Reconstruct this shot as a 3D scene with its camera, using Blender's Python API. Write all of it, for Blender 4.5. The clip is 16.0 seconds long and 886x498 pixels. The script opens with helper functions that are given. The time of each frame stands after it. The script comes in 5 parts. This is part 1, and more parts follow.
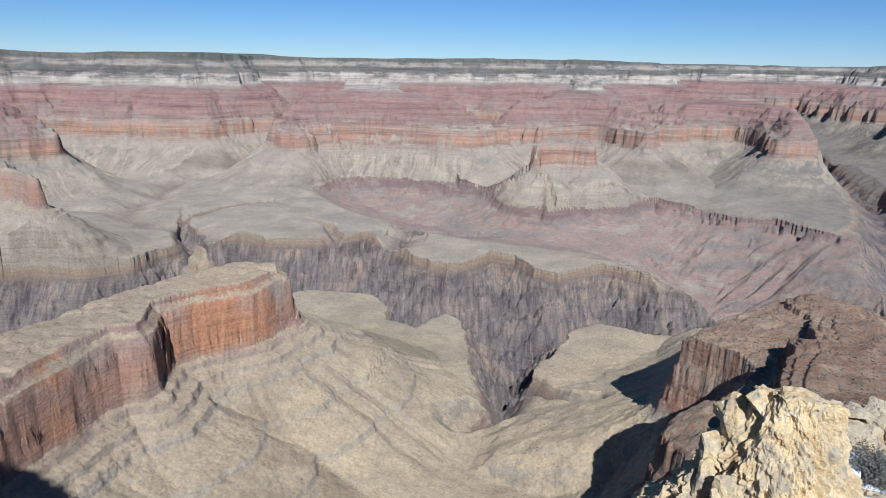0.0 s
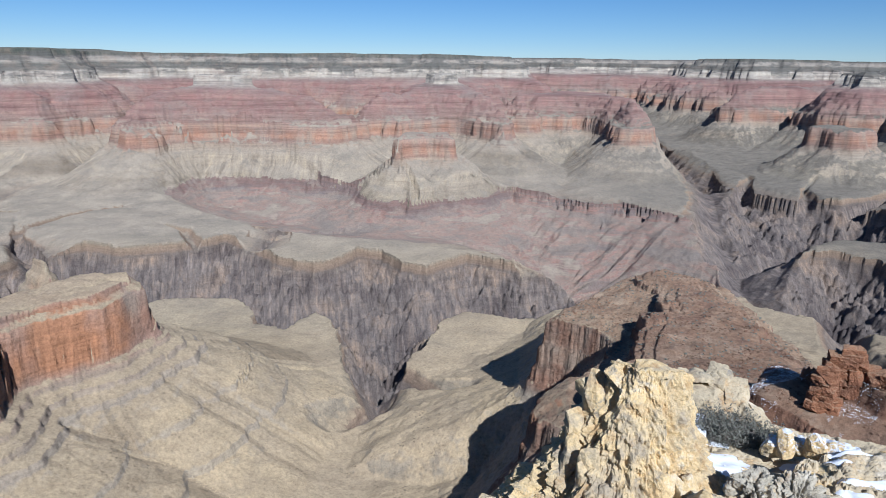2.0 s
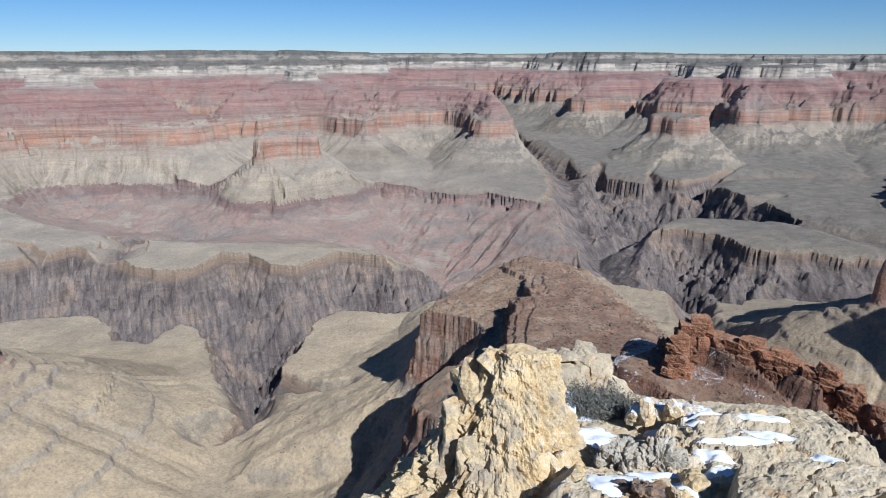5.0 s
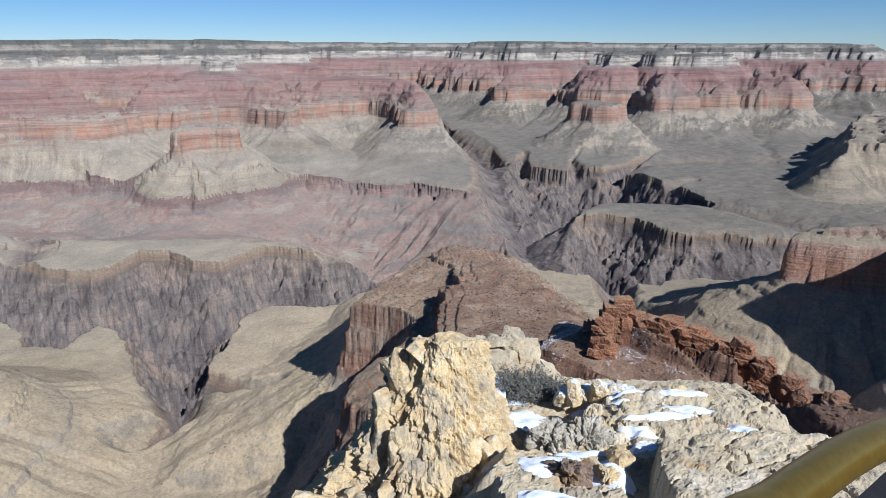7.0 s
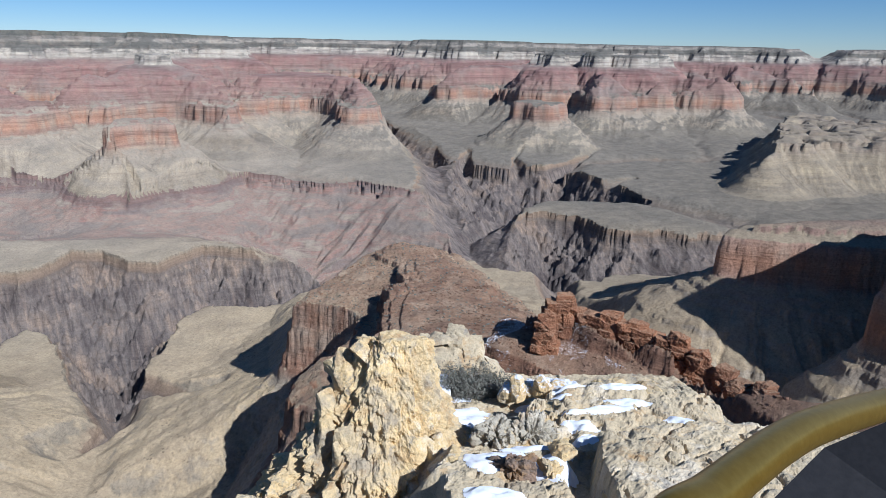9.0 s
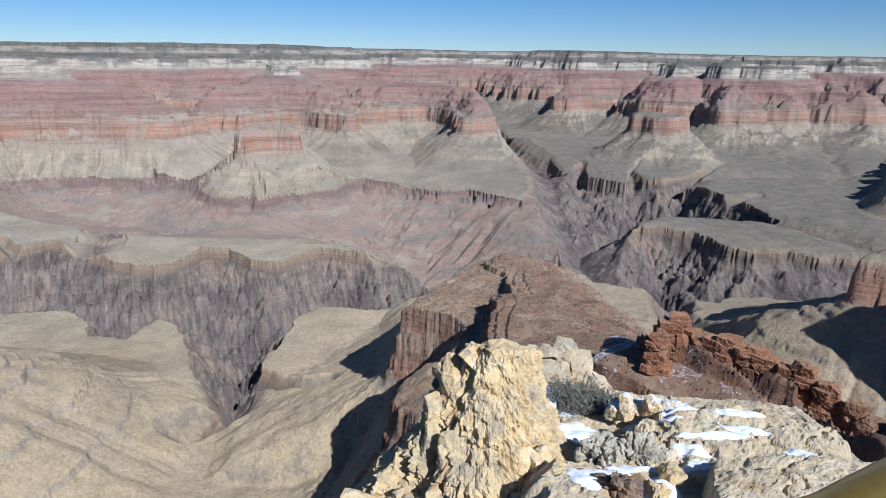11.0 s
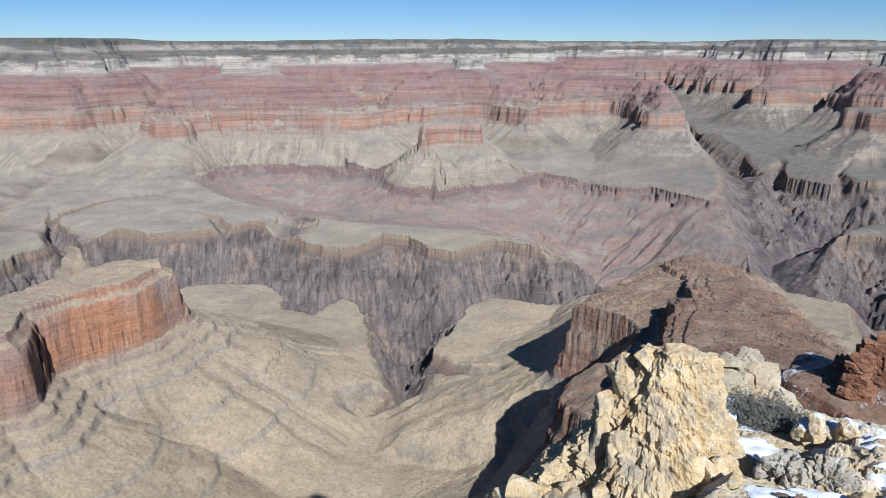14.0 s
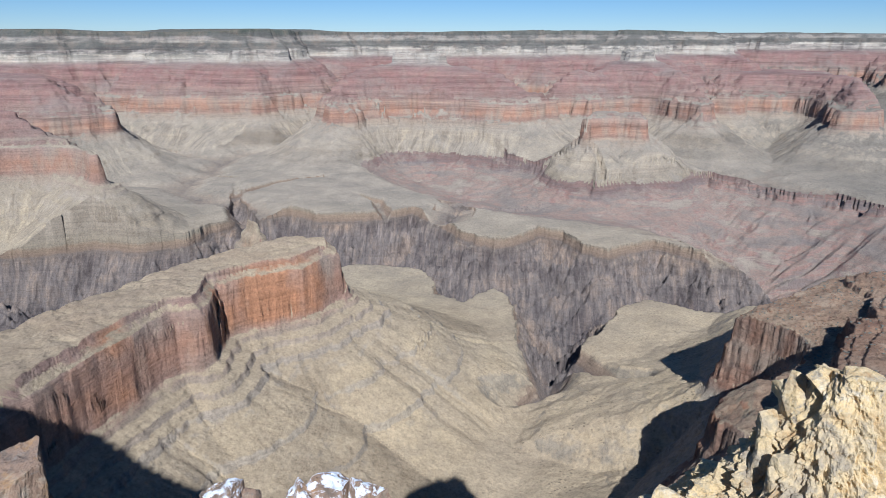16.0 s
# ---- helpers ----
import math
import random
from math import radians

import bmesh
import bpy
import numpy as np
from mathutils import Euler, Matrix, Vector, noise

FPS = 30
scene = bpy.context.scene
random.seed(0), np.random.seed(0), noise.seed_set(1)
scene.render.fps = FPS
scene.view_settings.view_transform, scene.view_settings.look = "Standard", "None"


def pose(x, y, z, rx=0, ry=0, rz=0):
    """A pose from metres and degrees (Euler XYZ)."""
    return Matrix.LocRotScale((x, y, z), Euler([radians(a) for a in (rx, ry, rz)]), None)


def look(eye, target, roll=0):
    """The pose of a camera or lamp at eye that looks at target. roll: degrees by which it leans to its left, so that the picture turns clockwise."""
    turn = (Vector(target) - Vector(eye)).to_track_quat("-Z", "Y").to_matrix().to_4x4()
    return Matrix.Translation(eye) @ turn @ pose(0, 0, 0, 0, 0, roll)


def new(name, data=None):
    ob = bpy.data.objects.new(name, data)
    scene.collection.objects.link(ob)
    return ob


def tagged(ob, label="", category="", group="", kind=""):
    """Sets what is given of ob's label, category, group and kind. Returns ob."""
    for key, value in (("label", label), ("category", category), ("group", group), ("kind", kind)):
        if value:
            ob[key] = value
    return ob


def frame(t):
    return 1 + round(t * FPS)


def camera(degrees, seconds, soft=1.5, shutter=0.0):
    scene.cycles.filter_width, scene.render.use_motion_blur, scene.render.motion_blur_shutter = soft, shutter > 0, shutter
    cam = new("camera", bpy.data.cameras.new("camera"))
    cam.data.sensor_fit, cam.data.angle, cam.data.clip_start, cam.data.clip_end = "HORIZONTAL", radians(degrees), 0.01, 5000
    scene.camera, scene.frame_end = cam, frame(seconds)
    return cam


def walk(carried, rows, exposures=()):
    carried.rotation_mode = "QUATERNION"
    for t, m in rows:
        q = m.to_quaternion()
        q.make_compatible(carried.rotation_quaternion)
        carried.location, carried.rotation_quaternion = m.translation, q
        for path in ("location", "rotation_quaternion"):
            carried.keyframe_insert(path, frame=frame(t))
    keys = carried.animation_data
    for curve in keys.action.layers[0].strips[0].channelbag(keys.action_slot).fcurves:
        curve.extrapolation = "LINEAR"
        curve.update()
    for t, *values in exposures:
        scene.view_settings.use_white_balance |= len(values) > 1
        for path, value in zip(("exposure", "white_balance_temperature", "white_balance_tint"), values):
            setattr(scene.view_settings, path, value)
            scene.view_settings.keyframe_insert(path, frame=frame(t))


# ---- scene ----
# ---------------------------------------------------------------- camera
FOV = 64.64
cam = camera(FOV, 16.0, soft=0.6)
PATH = [
    (0.0, pose(-0.000, -0.000, -0.000, 75.74, -1.06, 0.27)),
    (0.5, pose(-0.027, -0.017, 0.019, 75.67, -0.99, -2.71)),
    (1.0, pose(-0.003, -0.013, 0.027, 75.64, -0.90, -5.46)),
    (1.5, pose(0.018, 0.005, 0.023, 75.61, -0.53, -8.44)),
    (2.0, pose(0.046, 0.059, 0.000, 75.50, -0.68, -11.06)),
    (2.5, pose(0.059, 0.079, -0.006, 75.48, -0.70, -13.38)),
    (3.0, pose(0.061, 0.084, -0.004, 75.48, -0.50, -14.63)),
    (3.5, pose(0.078, 0.096, -0.006, 75.47, -0.49, -16.54)),
    (4.0, pose(0.100, 0.127, -0.020, 75.41, -0.18, -18.43)),
    (4.6, pose(0.123, 0.150, -0.030, 75.32, -0.03, -20.67)),
    (5.2, pose(0.143, 0.167, -0.038, 75.14, 0.06, -22.83)),
    (5.8, pose(0.160, 0.179, -0.045, 74.91, 0.06, -24.87)),
    (6.5, pose(0.174, 0.188, -0.049, 74.60, -0.03, -27.05)),
    (7.0, pose(0.180, 0.187, -0.055, 74.39, 0.13, -28.23)),
    (7.5, pose(0.188, 0.198, -0.051, 74.16, -0.26, -30.00)),
    (8.0, pose(0.181, 0.195, -0.048, 74.10, -0.51, -31.20)),
    (8.2, pose(0.178, 0.189, -0.047, 74.14, -0.72, -32.15)),
    (8.7, pose(0.179, 0.191, -0.050, 74.19, -0.83, -32.94)),
    (9.2, pose(0.186, 0.199, -0.061, 74.35, -0.67, -32.40)),
    (9.7, pose(0.186, 0.200, -0.069, 74.55, -0.45, -30.76)),
    (10.3, pose(0.155, 0.173, -0.061, 74.76, -0.46, -27.66)),
    (10.5, pose(0.144, 0.167, -0.051, 74.75, -0.63, -26.57)),
    (11.0, pose(0.093, 0.115, -0.034, 74.95, -0.76, -23.48)),
    (11.5, pose(0.067, 0.074, -0.030, 74.97, -0.66, -20.88)),
    (12.0, pose(0.043, 0.034, -0.008, 74.86, -0.49, -18.68)),
    (12.5, pose(0.011, -0.003, 0.015, 74.80, -0.37, -16.79)),
    (13.0, pose(-0.017, -0.033, 0.015, 74.77, -0.39, -14.36)),
    (13.5, pose(-0.051, -0.078, 0.026, 74.60, -0.25, -11.83)),
    (14.0, pose(-0.064, -0.101, 0.041, 74.34, 0.04, -9.01)),
    (14.5, pose(-0.084, -0.122, 0.051, 74.16, 0.19, -5.98)),
    (15.0, pose(-0.099, -0.134, 0.060, 74.02, 0.02, -2.71)),
    (15.5, pose(-0.110, -0.116, 0.041, 73.85, -0.15, 0.90)),
    (16.0, pose(-0.120, -0.110, 0.042, 73.65, -0.23, 4.05)),
]
walk(cam, PATH, exposures=[(0.0, 0.06, 5400, 11), (16.0, 0.06, 5400, 11)])

# ---------------------------------------------------------------- light
SUN_AZ, SUN_EL = 176.0, 34.5          # degrees clockwise from +y, and above the horizon
world = bpy.data.worlds.new("sky")
scene.world = world
world.use_nodes = True
wn = world.node_tree.nodes
sky = wn.new("ShaderNodeTexSky")
sky.sky_type = "NISHITA"
sky.sun_disc = False
sky.sun_elevation = radians(SUN_EL)
sky.sun_rotation = radians(SUN_AZ)
sky.altitude = 2800
sky.air_density = 1.0
sky.dust_density = 0.0
sky.ozone_density = 4.0
tint = wn.new("ShaderNodeHueSaturation")
tint.inputs["Saturation"].default_value = 1.15
world.node_tree.links.new(sky.outputs[0], tint.inputs["Color"])
world.node_tree.links.new(tint.outputs[0], wn["Background"].inputs["Color"])
wn["Background"].inputs["Strength"].default_value = 0.066

sun = new("sun", bpy.data.lights.new("sun", "SUN"))
sun.data.energy = 5.0
sun.data.angle = radians(0.53)
sun.data.color = (1.0, 0.96, 0.90)
az, el = radians(SUN_AZ), radians(SUN_EL)
sun_dir = Vector((math.sin(az) * math.cos(el), math.cos(az) * math.cos(el), math.sin(el)))
sun.matrix_world = look(sun_dir * 60, (0, 0, 0))

# ---------------------------------------------------------------- materials
S = 0.25                               # the canyon is laid out in real metres and built at this scale
DIP = 0.0156                           # the strata rise to the far rim
DIPX, DIPY = DIP * 0.259, DIP * 0.966


class Nodes:
    """A short way to write a node tree."""

    def __init__(self, name):
        self.mat = bpy.data.materials.new(name)
        self.mat.use_nodes = True
        self.t = self.mat.node_tree
        self.bsdf = self.t.nodes["Principled BSDF"]
        self.bsdf.inputs["Specular IOR Level"].default_value = 0.2
        self.bsdf.inputs["Roughness"].default_value = 0.95
        self.bsdf.inputs["Diffuse Roughness"].default_value = 0.45

    def n(self, kind, **inputs):
        node = self.t.nodes.new("ShaderNode" + kind)
        for key, v in inputs.items():
            self.put(node.inputs[key.replace("_", " ")], v)
        return node

    def put(self, socket, v):
        if isinstance(v, bpy.types.NodeSocket):
            self.t.links.new(v, socket)
        else:
            socket.default_value = v

    def math(self, op, a, b=0.0, c=0.0):
        node = self.t.nodes.new("ShaderNodeMath")
        node.operation = op
        for i, v in enumerate((a, b, c)):
            self.put(node.inputs[i], v)
        return node.outputs[0]

    def position(self):
        return self.n("NewGeometry").outputs["Position"]

    def scaled(self, v, sx, sy=None, sz=None):
        m = self.n("Mapping", Vector=v)
        m.inputs["Scale"].default_value = (sx, sy or sx, sz or sx)
        return m.outputs[0]

    def noise(self, v, scale, detail=4.0, rough=0.55, distortion=0.0):
        node = self.n("TexNoise", Vector=v, Scale=scale, Detail=detail, Roughness=rough, Distortion=distortion)
        return node.outputs["Fac"]

    def voronoi(self, v, scale, feature="DISTANCE_TO_EDGE", out="Distance"):
        node = self.n("TexVoronoi", Vector=v, Scale=scale)
        node.feature = feature
        return node.outputs[out]

    def ramp(self, fac, stops, mode="LINEAR"):
        node = self.n("ValToRGB", Fac=fac)
        r = node.color_ramp
        r.interpolation = mode
        while len(r.elements) < len(stops):
            r.elements.new(0.5)
        for e, (p, c) in zip(r.elements, stops):
            e.position = p
            e.color = (*c, 1) if len(c) == 3 else c
        return node.outputs["Color"]

    def span(self, v, a, b, c=0.0, d=1.0):
        node = self.n("MapRange", Value=v)
        for key, x in (("From Min", a), ("From Max", b), ("To Min", c), ("To Max", d)):
            node.inputs[key].default_value = x
        return node.outputs[0]

    def mix(self, fac, a, b, blend="MIX"):
        node = self.t.nodes.new("ShaderNodeMix")
        node.data_type = "RGBA"
        node.blend_type = blend
        self.put(node.inputs[0], fac)
        for i, v in ((6, a), (7, b)):
            if isinstance(v, tuple) and len(v) == 3:
                v = (*v, 1)
            self.put(node.inputs[i], v)
        return node.outputs[2]

    def split(self, v):
        return self.n("SeparateXYZ", Vector=v).outputs

    def finish(self, color, height=None, strength=0.5, distance=1.0, rough=None):
        self.put(self.bsdf.inputs["Base Color"], color)
        if rough is not None:
            self.put(self.bsdf.inputs["Roughness"], rough)
        if height is not None:
            b = self.n("Bump", Height=height)
            b.inputs["Strength"].default_value = strength
            b.inputs["Distance"].default_value = distance
            self.t.links.new(b.outputs[0], self.bsdf.inputs["Normal"])
        return self.mat


def strata_material(name="layered_rock", beds_of=None, scrub=0.74, above=-3000.0):
    """Rock in beds: the colour follows the height above the bed's plane."""
    m = Nodes(name)
    pos = m.position()
    p = m.scaled(pos, 1 / S)                       # real metres
    x, y, z = m.split(p)
    h = m.math("SUBTRACT", z, m.math("MULTIPLY_ADD", x, DIPX, m.math("MULTIPLY", y, DIPY)))
    big = m.noise(p, 0.004, 5, 0.6)
    hh = m.math("MULTIPLY_ADD", m.math("SUBTRACT", big, 0.5), 34.0, h)
    hh = m.math("MULTIPLY_ADD", m.math("SUBTRACT", m.noise(p, 0.02, 3), 0.5), 22.0, hh)
    f = m.span(hh, -1440, 60)
    L = lambda v: (v + 1440) / 1500
    beds = m.ramp(f, [
        (L(-1440), (0.155, 0.135, 0.125)), (L(-1100), (0.205, 0.173, 0.150)),
        (L(-1052), (0.190, 0.155, 0.128)), (L(-1044), (0.250, 0.182, 0.132)),
        (L(-1014), (0.300, 0.222, 0.152)), (L(-1000), (0.290, 0.243, 0.175)),
        (L(-930), (0.350, 0.294, 0.220)), (L(-830), (0.395, 0.330, 0.245)),
        (L(-790), (0.375, 0.315, 0.240)), (L(-735), (0.370, 0.290, 0.210)), (L(-715), (0.325, 0.210, 0.155)),
        (L(-660), (0.385, 0.222, 0.148)), (L(-592), (0.360, 0.250, 0.190)),
        (L(-560), (0.285, 0.190, 0.152)), (L(-470), (0.300, 0.182, 0.150)),
        (L(-350), (0.290, 0.165, 0.140)), (L(-310), (0.255, 0.165, 0.145)),
        (L(-288), (0.300, 0.245, 0.205)), (L(-270), (0.470, 0.420, 0.340)),
        (L(-178), (0.500, 0.450, 0.365)), (L(-160), (0.160, 0.150, 0.125)),
        (L(-108), (0.150, 0.142, 0.120)), (L(-82), (0.370, 0.330, 0.270)),
        (L(-45), (0.320, 0.285, 0.240)), (L(-25), (0.120, 0.120, 0.100)),
        (L(60), (0.060, 0.075, 0.055))])
    if beds_of:
        own = m.ramp(m.math("MULTIPLY_ADD", m.math("SUBTRACT", m.noise(m.scaled(p, 0.0025, 0.0025, 0.02), 1.0, 6, 0.65), 0.5), 2.1, 0.5), beds_of)
        if name == "red_shale":
            own = m.mix(m.span(hh, -1050, -1036, 0.0, 0.6), own, (0.190, 0.132, 0.115))
        beds = m.mix(m.span(hh, above, above + 30), beds, own)
    # patches where the red stain has washed off the walls
    bare = m.span(m.noise(m.scaled(p, 0.009, 0.009, 0.004), 1.0, 5, 0.6), 0.45, 0.62, 0.0, 0.75)
    wall = m.math("MULTIPLY", m.span(h, -765, -740), m.span(h, -585, -560, 1.0, 0.35))
    beds = m.mix(m.math("MULTIPLY", bare, wall), beds, (0.330, 0.265, 0.200))
    rust = m.span(m.noise(m.scaled(p, 0.0045, 0.0045, 0.003), 1.0, 4, 0.6), 0.47, 0.60, 0.0, 0.85)
    beds = m.mix(m.math("MULTIPLY", m.math("MULTIPLY", rust, m.math("MULTIPLY", m.span(y, 2200, 3200, 1.0, 0.2), m.span(x, 300, 900, 1.0, 0.2))), m.math("MULTIPLY", wall, m.span(h, -730, -700))), beds, (0.440, 0.215, 0.108))
    # brush and scree on the ledges under the rim
    brush = m.span(m.noise(m.scaled(p, 0.003, 0.003, 0.012), 1.0, 6, 0.65), 0.47, 0.58, 0.0, 0.8)
    beds = m.mix(m.math("MULTIPLY", brush, m.span(h, -290, -200)), beds, (0.135, 0.130, 0.112))
    # thin beds inside each formation
    thin = m.noise(m.scaled(p, 0.002, 0.002, 0.11), 1.0, 5, 0.7)
    upright = m.span(m.split(m.n("NewGeometry").outputs["Normal"])[2], 0.62, 0.9, 0.5, 0.14)
    beds = m.mix(upright, beds, m.ramp(thin, [(0.3, (0.62, 0.58, 0.56)), (0.5, (1, 1, 1)), (0.72, (1.28, 1.25, 1.2))]), "MULTIPLY")
    # thicker ledges, and how they change along the walls
    thick = m.noise(m.scaled(p, 0.0009, 0.0009, 0.026), 1.0, 4, 0.75)
    ledgy = m.math("MULTIPLY", m.math("MULTIPLY", m.span(h, -780, -700), m.span(y, 2800, 4200)), m.span(h, -150, -80, 1.0, 0.4))
    beds = m.mix(m.math("MULTIPLY", ledgy, 0.75), beds, m.mix(1.0, beds, m.ramp(thick, [(0.36, (0.58, 0.54, 0.58)), (0.47, (0.95, 0.93, 0.95)), (0.55, (1.05, 1.05, 1.05)), (0.66, (1.32, 1.30, 1.25))]), "MULTIPLY"))
    patch = m.noise(m.scaled(p, 0.0016, 0.0016, 0.0035), 1.0, 5, 0.65)
    beds = m.mix(m.math("MULTIPLY", m.span(patch, 0.52, 0.66, 0.0, 0.7), m.math("MULTIPLY", ledgy, m.span(h, -300, -260, 1.0, 0.0))), beds, (0.300, 0.240, 0.200))
    # dust and scree where the ground lies flatter
    nz = m.split(m.n("NewGeometry").outputs["Normal"])[2]
    flat = m.span(m.math("MULTIPLY_ADD", m.noise(p, 0.03, 4), 0.5, nz), 0.94, 1.10)
    low = m.span(h, -1080, -1020)
    low2 = m.span(h, -570, -530, 1.0, 0.12)
    dust = m.ramp(m.noise(p, 0.006, 5, 0.6), [(0.35, (0.345, 0.280, 0.192)), (0.65, (0.480, 0.385, 0.250))])
    # greyer with distance: scrub cover, plus haze put into the base colour
    dust = m.mix(m.span(y, 2600, 4200), dust, m.ramp(m.noise(p, 0.005, 5, 0.6), [(0.35, (0.300, 0.256, 0.198)), (0.65, (0.415, 0.348, 0.260))]))
    scrubby = m.span(m.noise(p, 0.0030, 7, 0.68, 0.6), 0.48, 0.60, 0.0, 0.32)
    dust = m.mix(scrubby, dust, (0.225, 0.200, 0.155))
    # yellower near the south wall: bare shale, and the haze-free end of that fade
    edge = m.math("MULTIPLY_ADD", m.math("SUBTRACT", m.noise(p, 0.0012, 4, 0.6), 0.5), 1500.0, y)
    bare = m.span(edge, 1900, 2700, 1.0, 0.0)
    dust = m.mix(m.math("MULTIPLY", bare, 0.5), dust, m.ramp(m.noise(p, 0.009, 5, 0.6), [(0.35, (0.380, 0.292, 0.185)), (0.65, (0.520, 0.405, 0.262))]))
    # wide eastern platform darker: dark scrub, with the shadows among it painted in
    east = m.span(m.math("MULTIPLY_ADD", m.math("SUBTRACT", m.noise(p, 0.0015, 4, 0.6), 0.5), 1300.0, x), 1700, 3300)
    dust = m.mix(m.math("MULTIPLY", east, 0.85), dust, m.ramp(m.noise(p, 0.012, 6, 0.65), [(0.35, (0.148, 0.133, 0.108)), (0.65, (0.240, 0.210, 0.165))]))
    col = m.mix(m.math("MULTIPLY", flat, m.math("MULTIPLY", low, low2)) if above > -2000 or not beds_of else m.math("MULTIPLY", flat, 0.35), beds, dust)
    if above > -2000:
        col = m.mix(m.math("MULTIPLY", m.span(nz, 0.78, 0.95), m.math("MULTIPLY", m.span(h, above, above + 40), 0.8)), col, m.ramp(m.noise(p, 0.014, 7, 0.75), [(0.35, (0.205, 0.120, 0.082)), (0.5, (0.315, 0.202, 0.128)), (0.65, (0.410, 0.300, 0.205))]))
    # chutes of lighter and darker stones down the scree
    run = m.n("Attribute")
    run.attribute_name = "run"
    way = m.n("CombineXYZ", X=m.math("MULTIPLY", run.outputs["Fac"], 0.030), Y=m.math("MULTIPLY", h, 0.004), Z=m.noise(p, 0.012, 3))
    chute = m.noise(way.outputs[0], 1.0, 5, 0.65)
    below = m.math("MULTIPLY", m.span(h, -790, -830), m.span(h, -995, -960))
    col = m.mix(m.math("MULTIPLY", below, 0.85), col, m.mix(1.0, col, m.ramp(chute, [(0.34, (0.70, 0.68, 0.66)), (0.5, (1, 1, 1)), (0.66, (1.26, 1.24, 1.16))]), "MULTIPLY"))
    # stains and streaks down the walls
    streak = m.noise(m.scaled(p, 0.026, 0.026, 0.012), 1.0, 7, 0.7, 1.2)
    col = m.mix(0.4, col, m.ramp(streak, [(0.33, (0.66, 0.62, 0.60)), (0.52, (1, 1, 1)), (0.72, (1.25, 1.2, 1.14))]), "MULTIPLY")
    # the old rock of the gorge is upended: its bands run down the walls
    band = m.noise(m.scaled(p, 0.050, 0.009, 0.005), 1.0, 6, 0.68, 0.3)
    old = m.span(h, -1066, -1048, 0.0 if name == "red_shale" else 1.0, 0.0)
    col = m.mix(m.math("MULTIPLY", old, 0.9), col, m.mix(1.0, col, m.ramp(band, [(0.36, (0.60, 0.58, 0.59)), (0.5, (1, 1, 1)), (0.66, (1.45, 1.36, 1.24))]), "MULTIPLY"))
    col = m.mix(old, col, m.mix(1.0, col, m.ramp(m.noise(p, 0.0045, 5, 0.65), [(0.36, (0.68, 0.66, 0.68)), (0.5, (1, 1, 1)), (0.64, (1.35, 1.24, 1.10))]), "MULTIPLY"))
    # pale veins in the old rock of the gorge
    vein = m.span(m.noise(m.scaled(p, 0.030, 0.004, 0.003), 1.0, 4, 0.6, 0.2), 0.62, 0.69, 0.0, 0.6)
    col = m.mix(m.math("MULTIPLY", vein, old), col, (0.330, 0.270, 0.230))
    # scree and gullies: coarse light and dark grain
    grain = m.noise(p, 0.13, 6, 0.78)
    col = m.mix(0.8, col, m.ramp(grain, [(0.30, (0.60, 0.58, 0.55)), (0.5, (1, 1, 1)), (0.70, (1.30, 1.27, 1.22))]), "MULTIPLY")
    # desert scrub as specks
    speck = m.span(m.voronoi(p, 0.075, "F1"), 0.16, 0.30, scrub, 1.0)
    some = m.span(m.noise(p, 0.01, 3), 0.40, 0.6)
    col = m.mix(m.math("MULTIPLY", some, m.span(nz, 0.7, 0.9)), col, m.mix(1.0, col, m.ramp(speck, [(0, (0, 0, 0)), (1, (1, 1, 1))]), "MULTIPLY"))
    height = m.math("ADD", m.math("MULTIPLY", m.noise(p, 0.05, 9, 0.72), 0.9), m.math("MULTIPLY", m.noise(m.scaled(p, 0.004, 0.004, 0.16), 1.0, 4, 0.7), m.span(nz, 0.6, 0.85, 0.5, 0.06)))
    return m.finish(col, height, 1.0, 9.0 * S)


ROCK = strata_material()
SHALE = strata_material("red_shale", [(0.15, (0.205, 0.172, 0.156)), (0.40, (0.245, 0.188, 0.158)), (0.56, (0.320, 0.198, 0.155)), (0.62, (0.270, 0.196, 0.165)), (0.78, (0.345, 0.285, 0.220))], 0.75)
RED_ROCK = strata_material("red_sandstone", [(0.15, (0.130, 0.076, 0.054)), (0.45, (0.260, 0.146, 0.096)), (0.65, (0.335, 0.200, 0.132)), (0.9, (0.375, 0.275, 0.195))], 0.55, -800.0)
RED_BLOCK = strata_material("red_sandstone_block", [(0.15, (0.215, 0.100, 0.058)), (0.45, (0.385, 0.180, 0.096)), (0.65, (0.470, 0.235, 0.126)), (0.9, (0.440, 0.285, 0.180))], 0.9)
BUFF_ROCK = strata_material("buff_rock", [(0.15, (0.270, 0.225, 0.165)), (0.5, (0.360, 0.295, 0.205)), (0.9, (0.420, 0.345, 0.235))], 0.8)


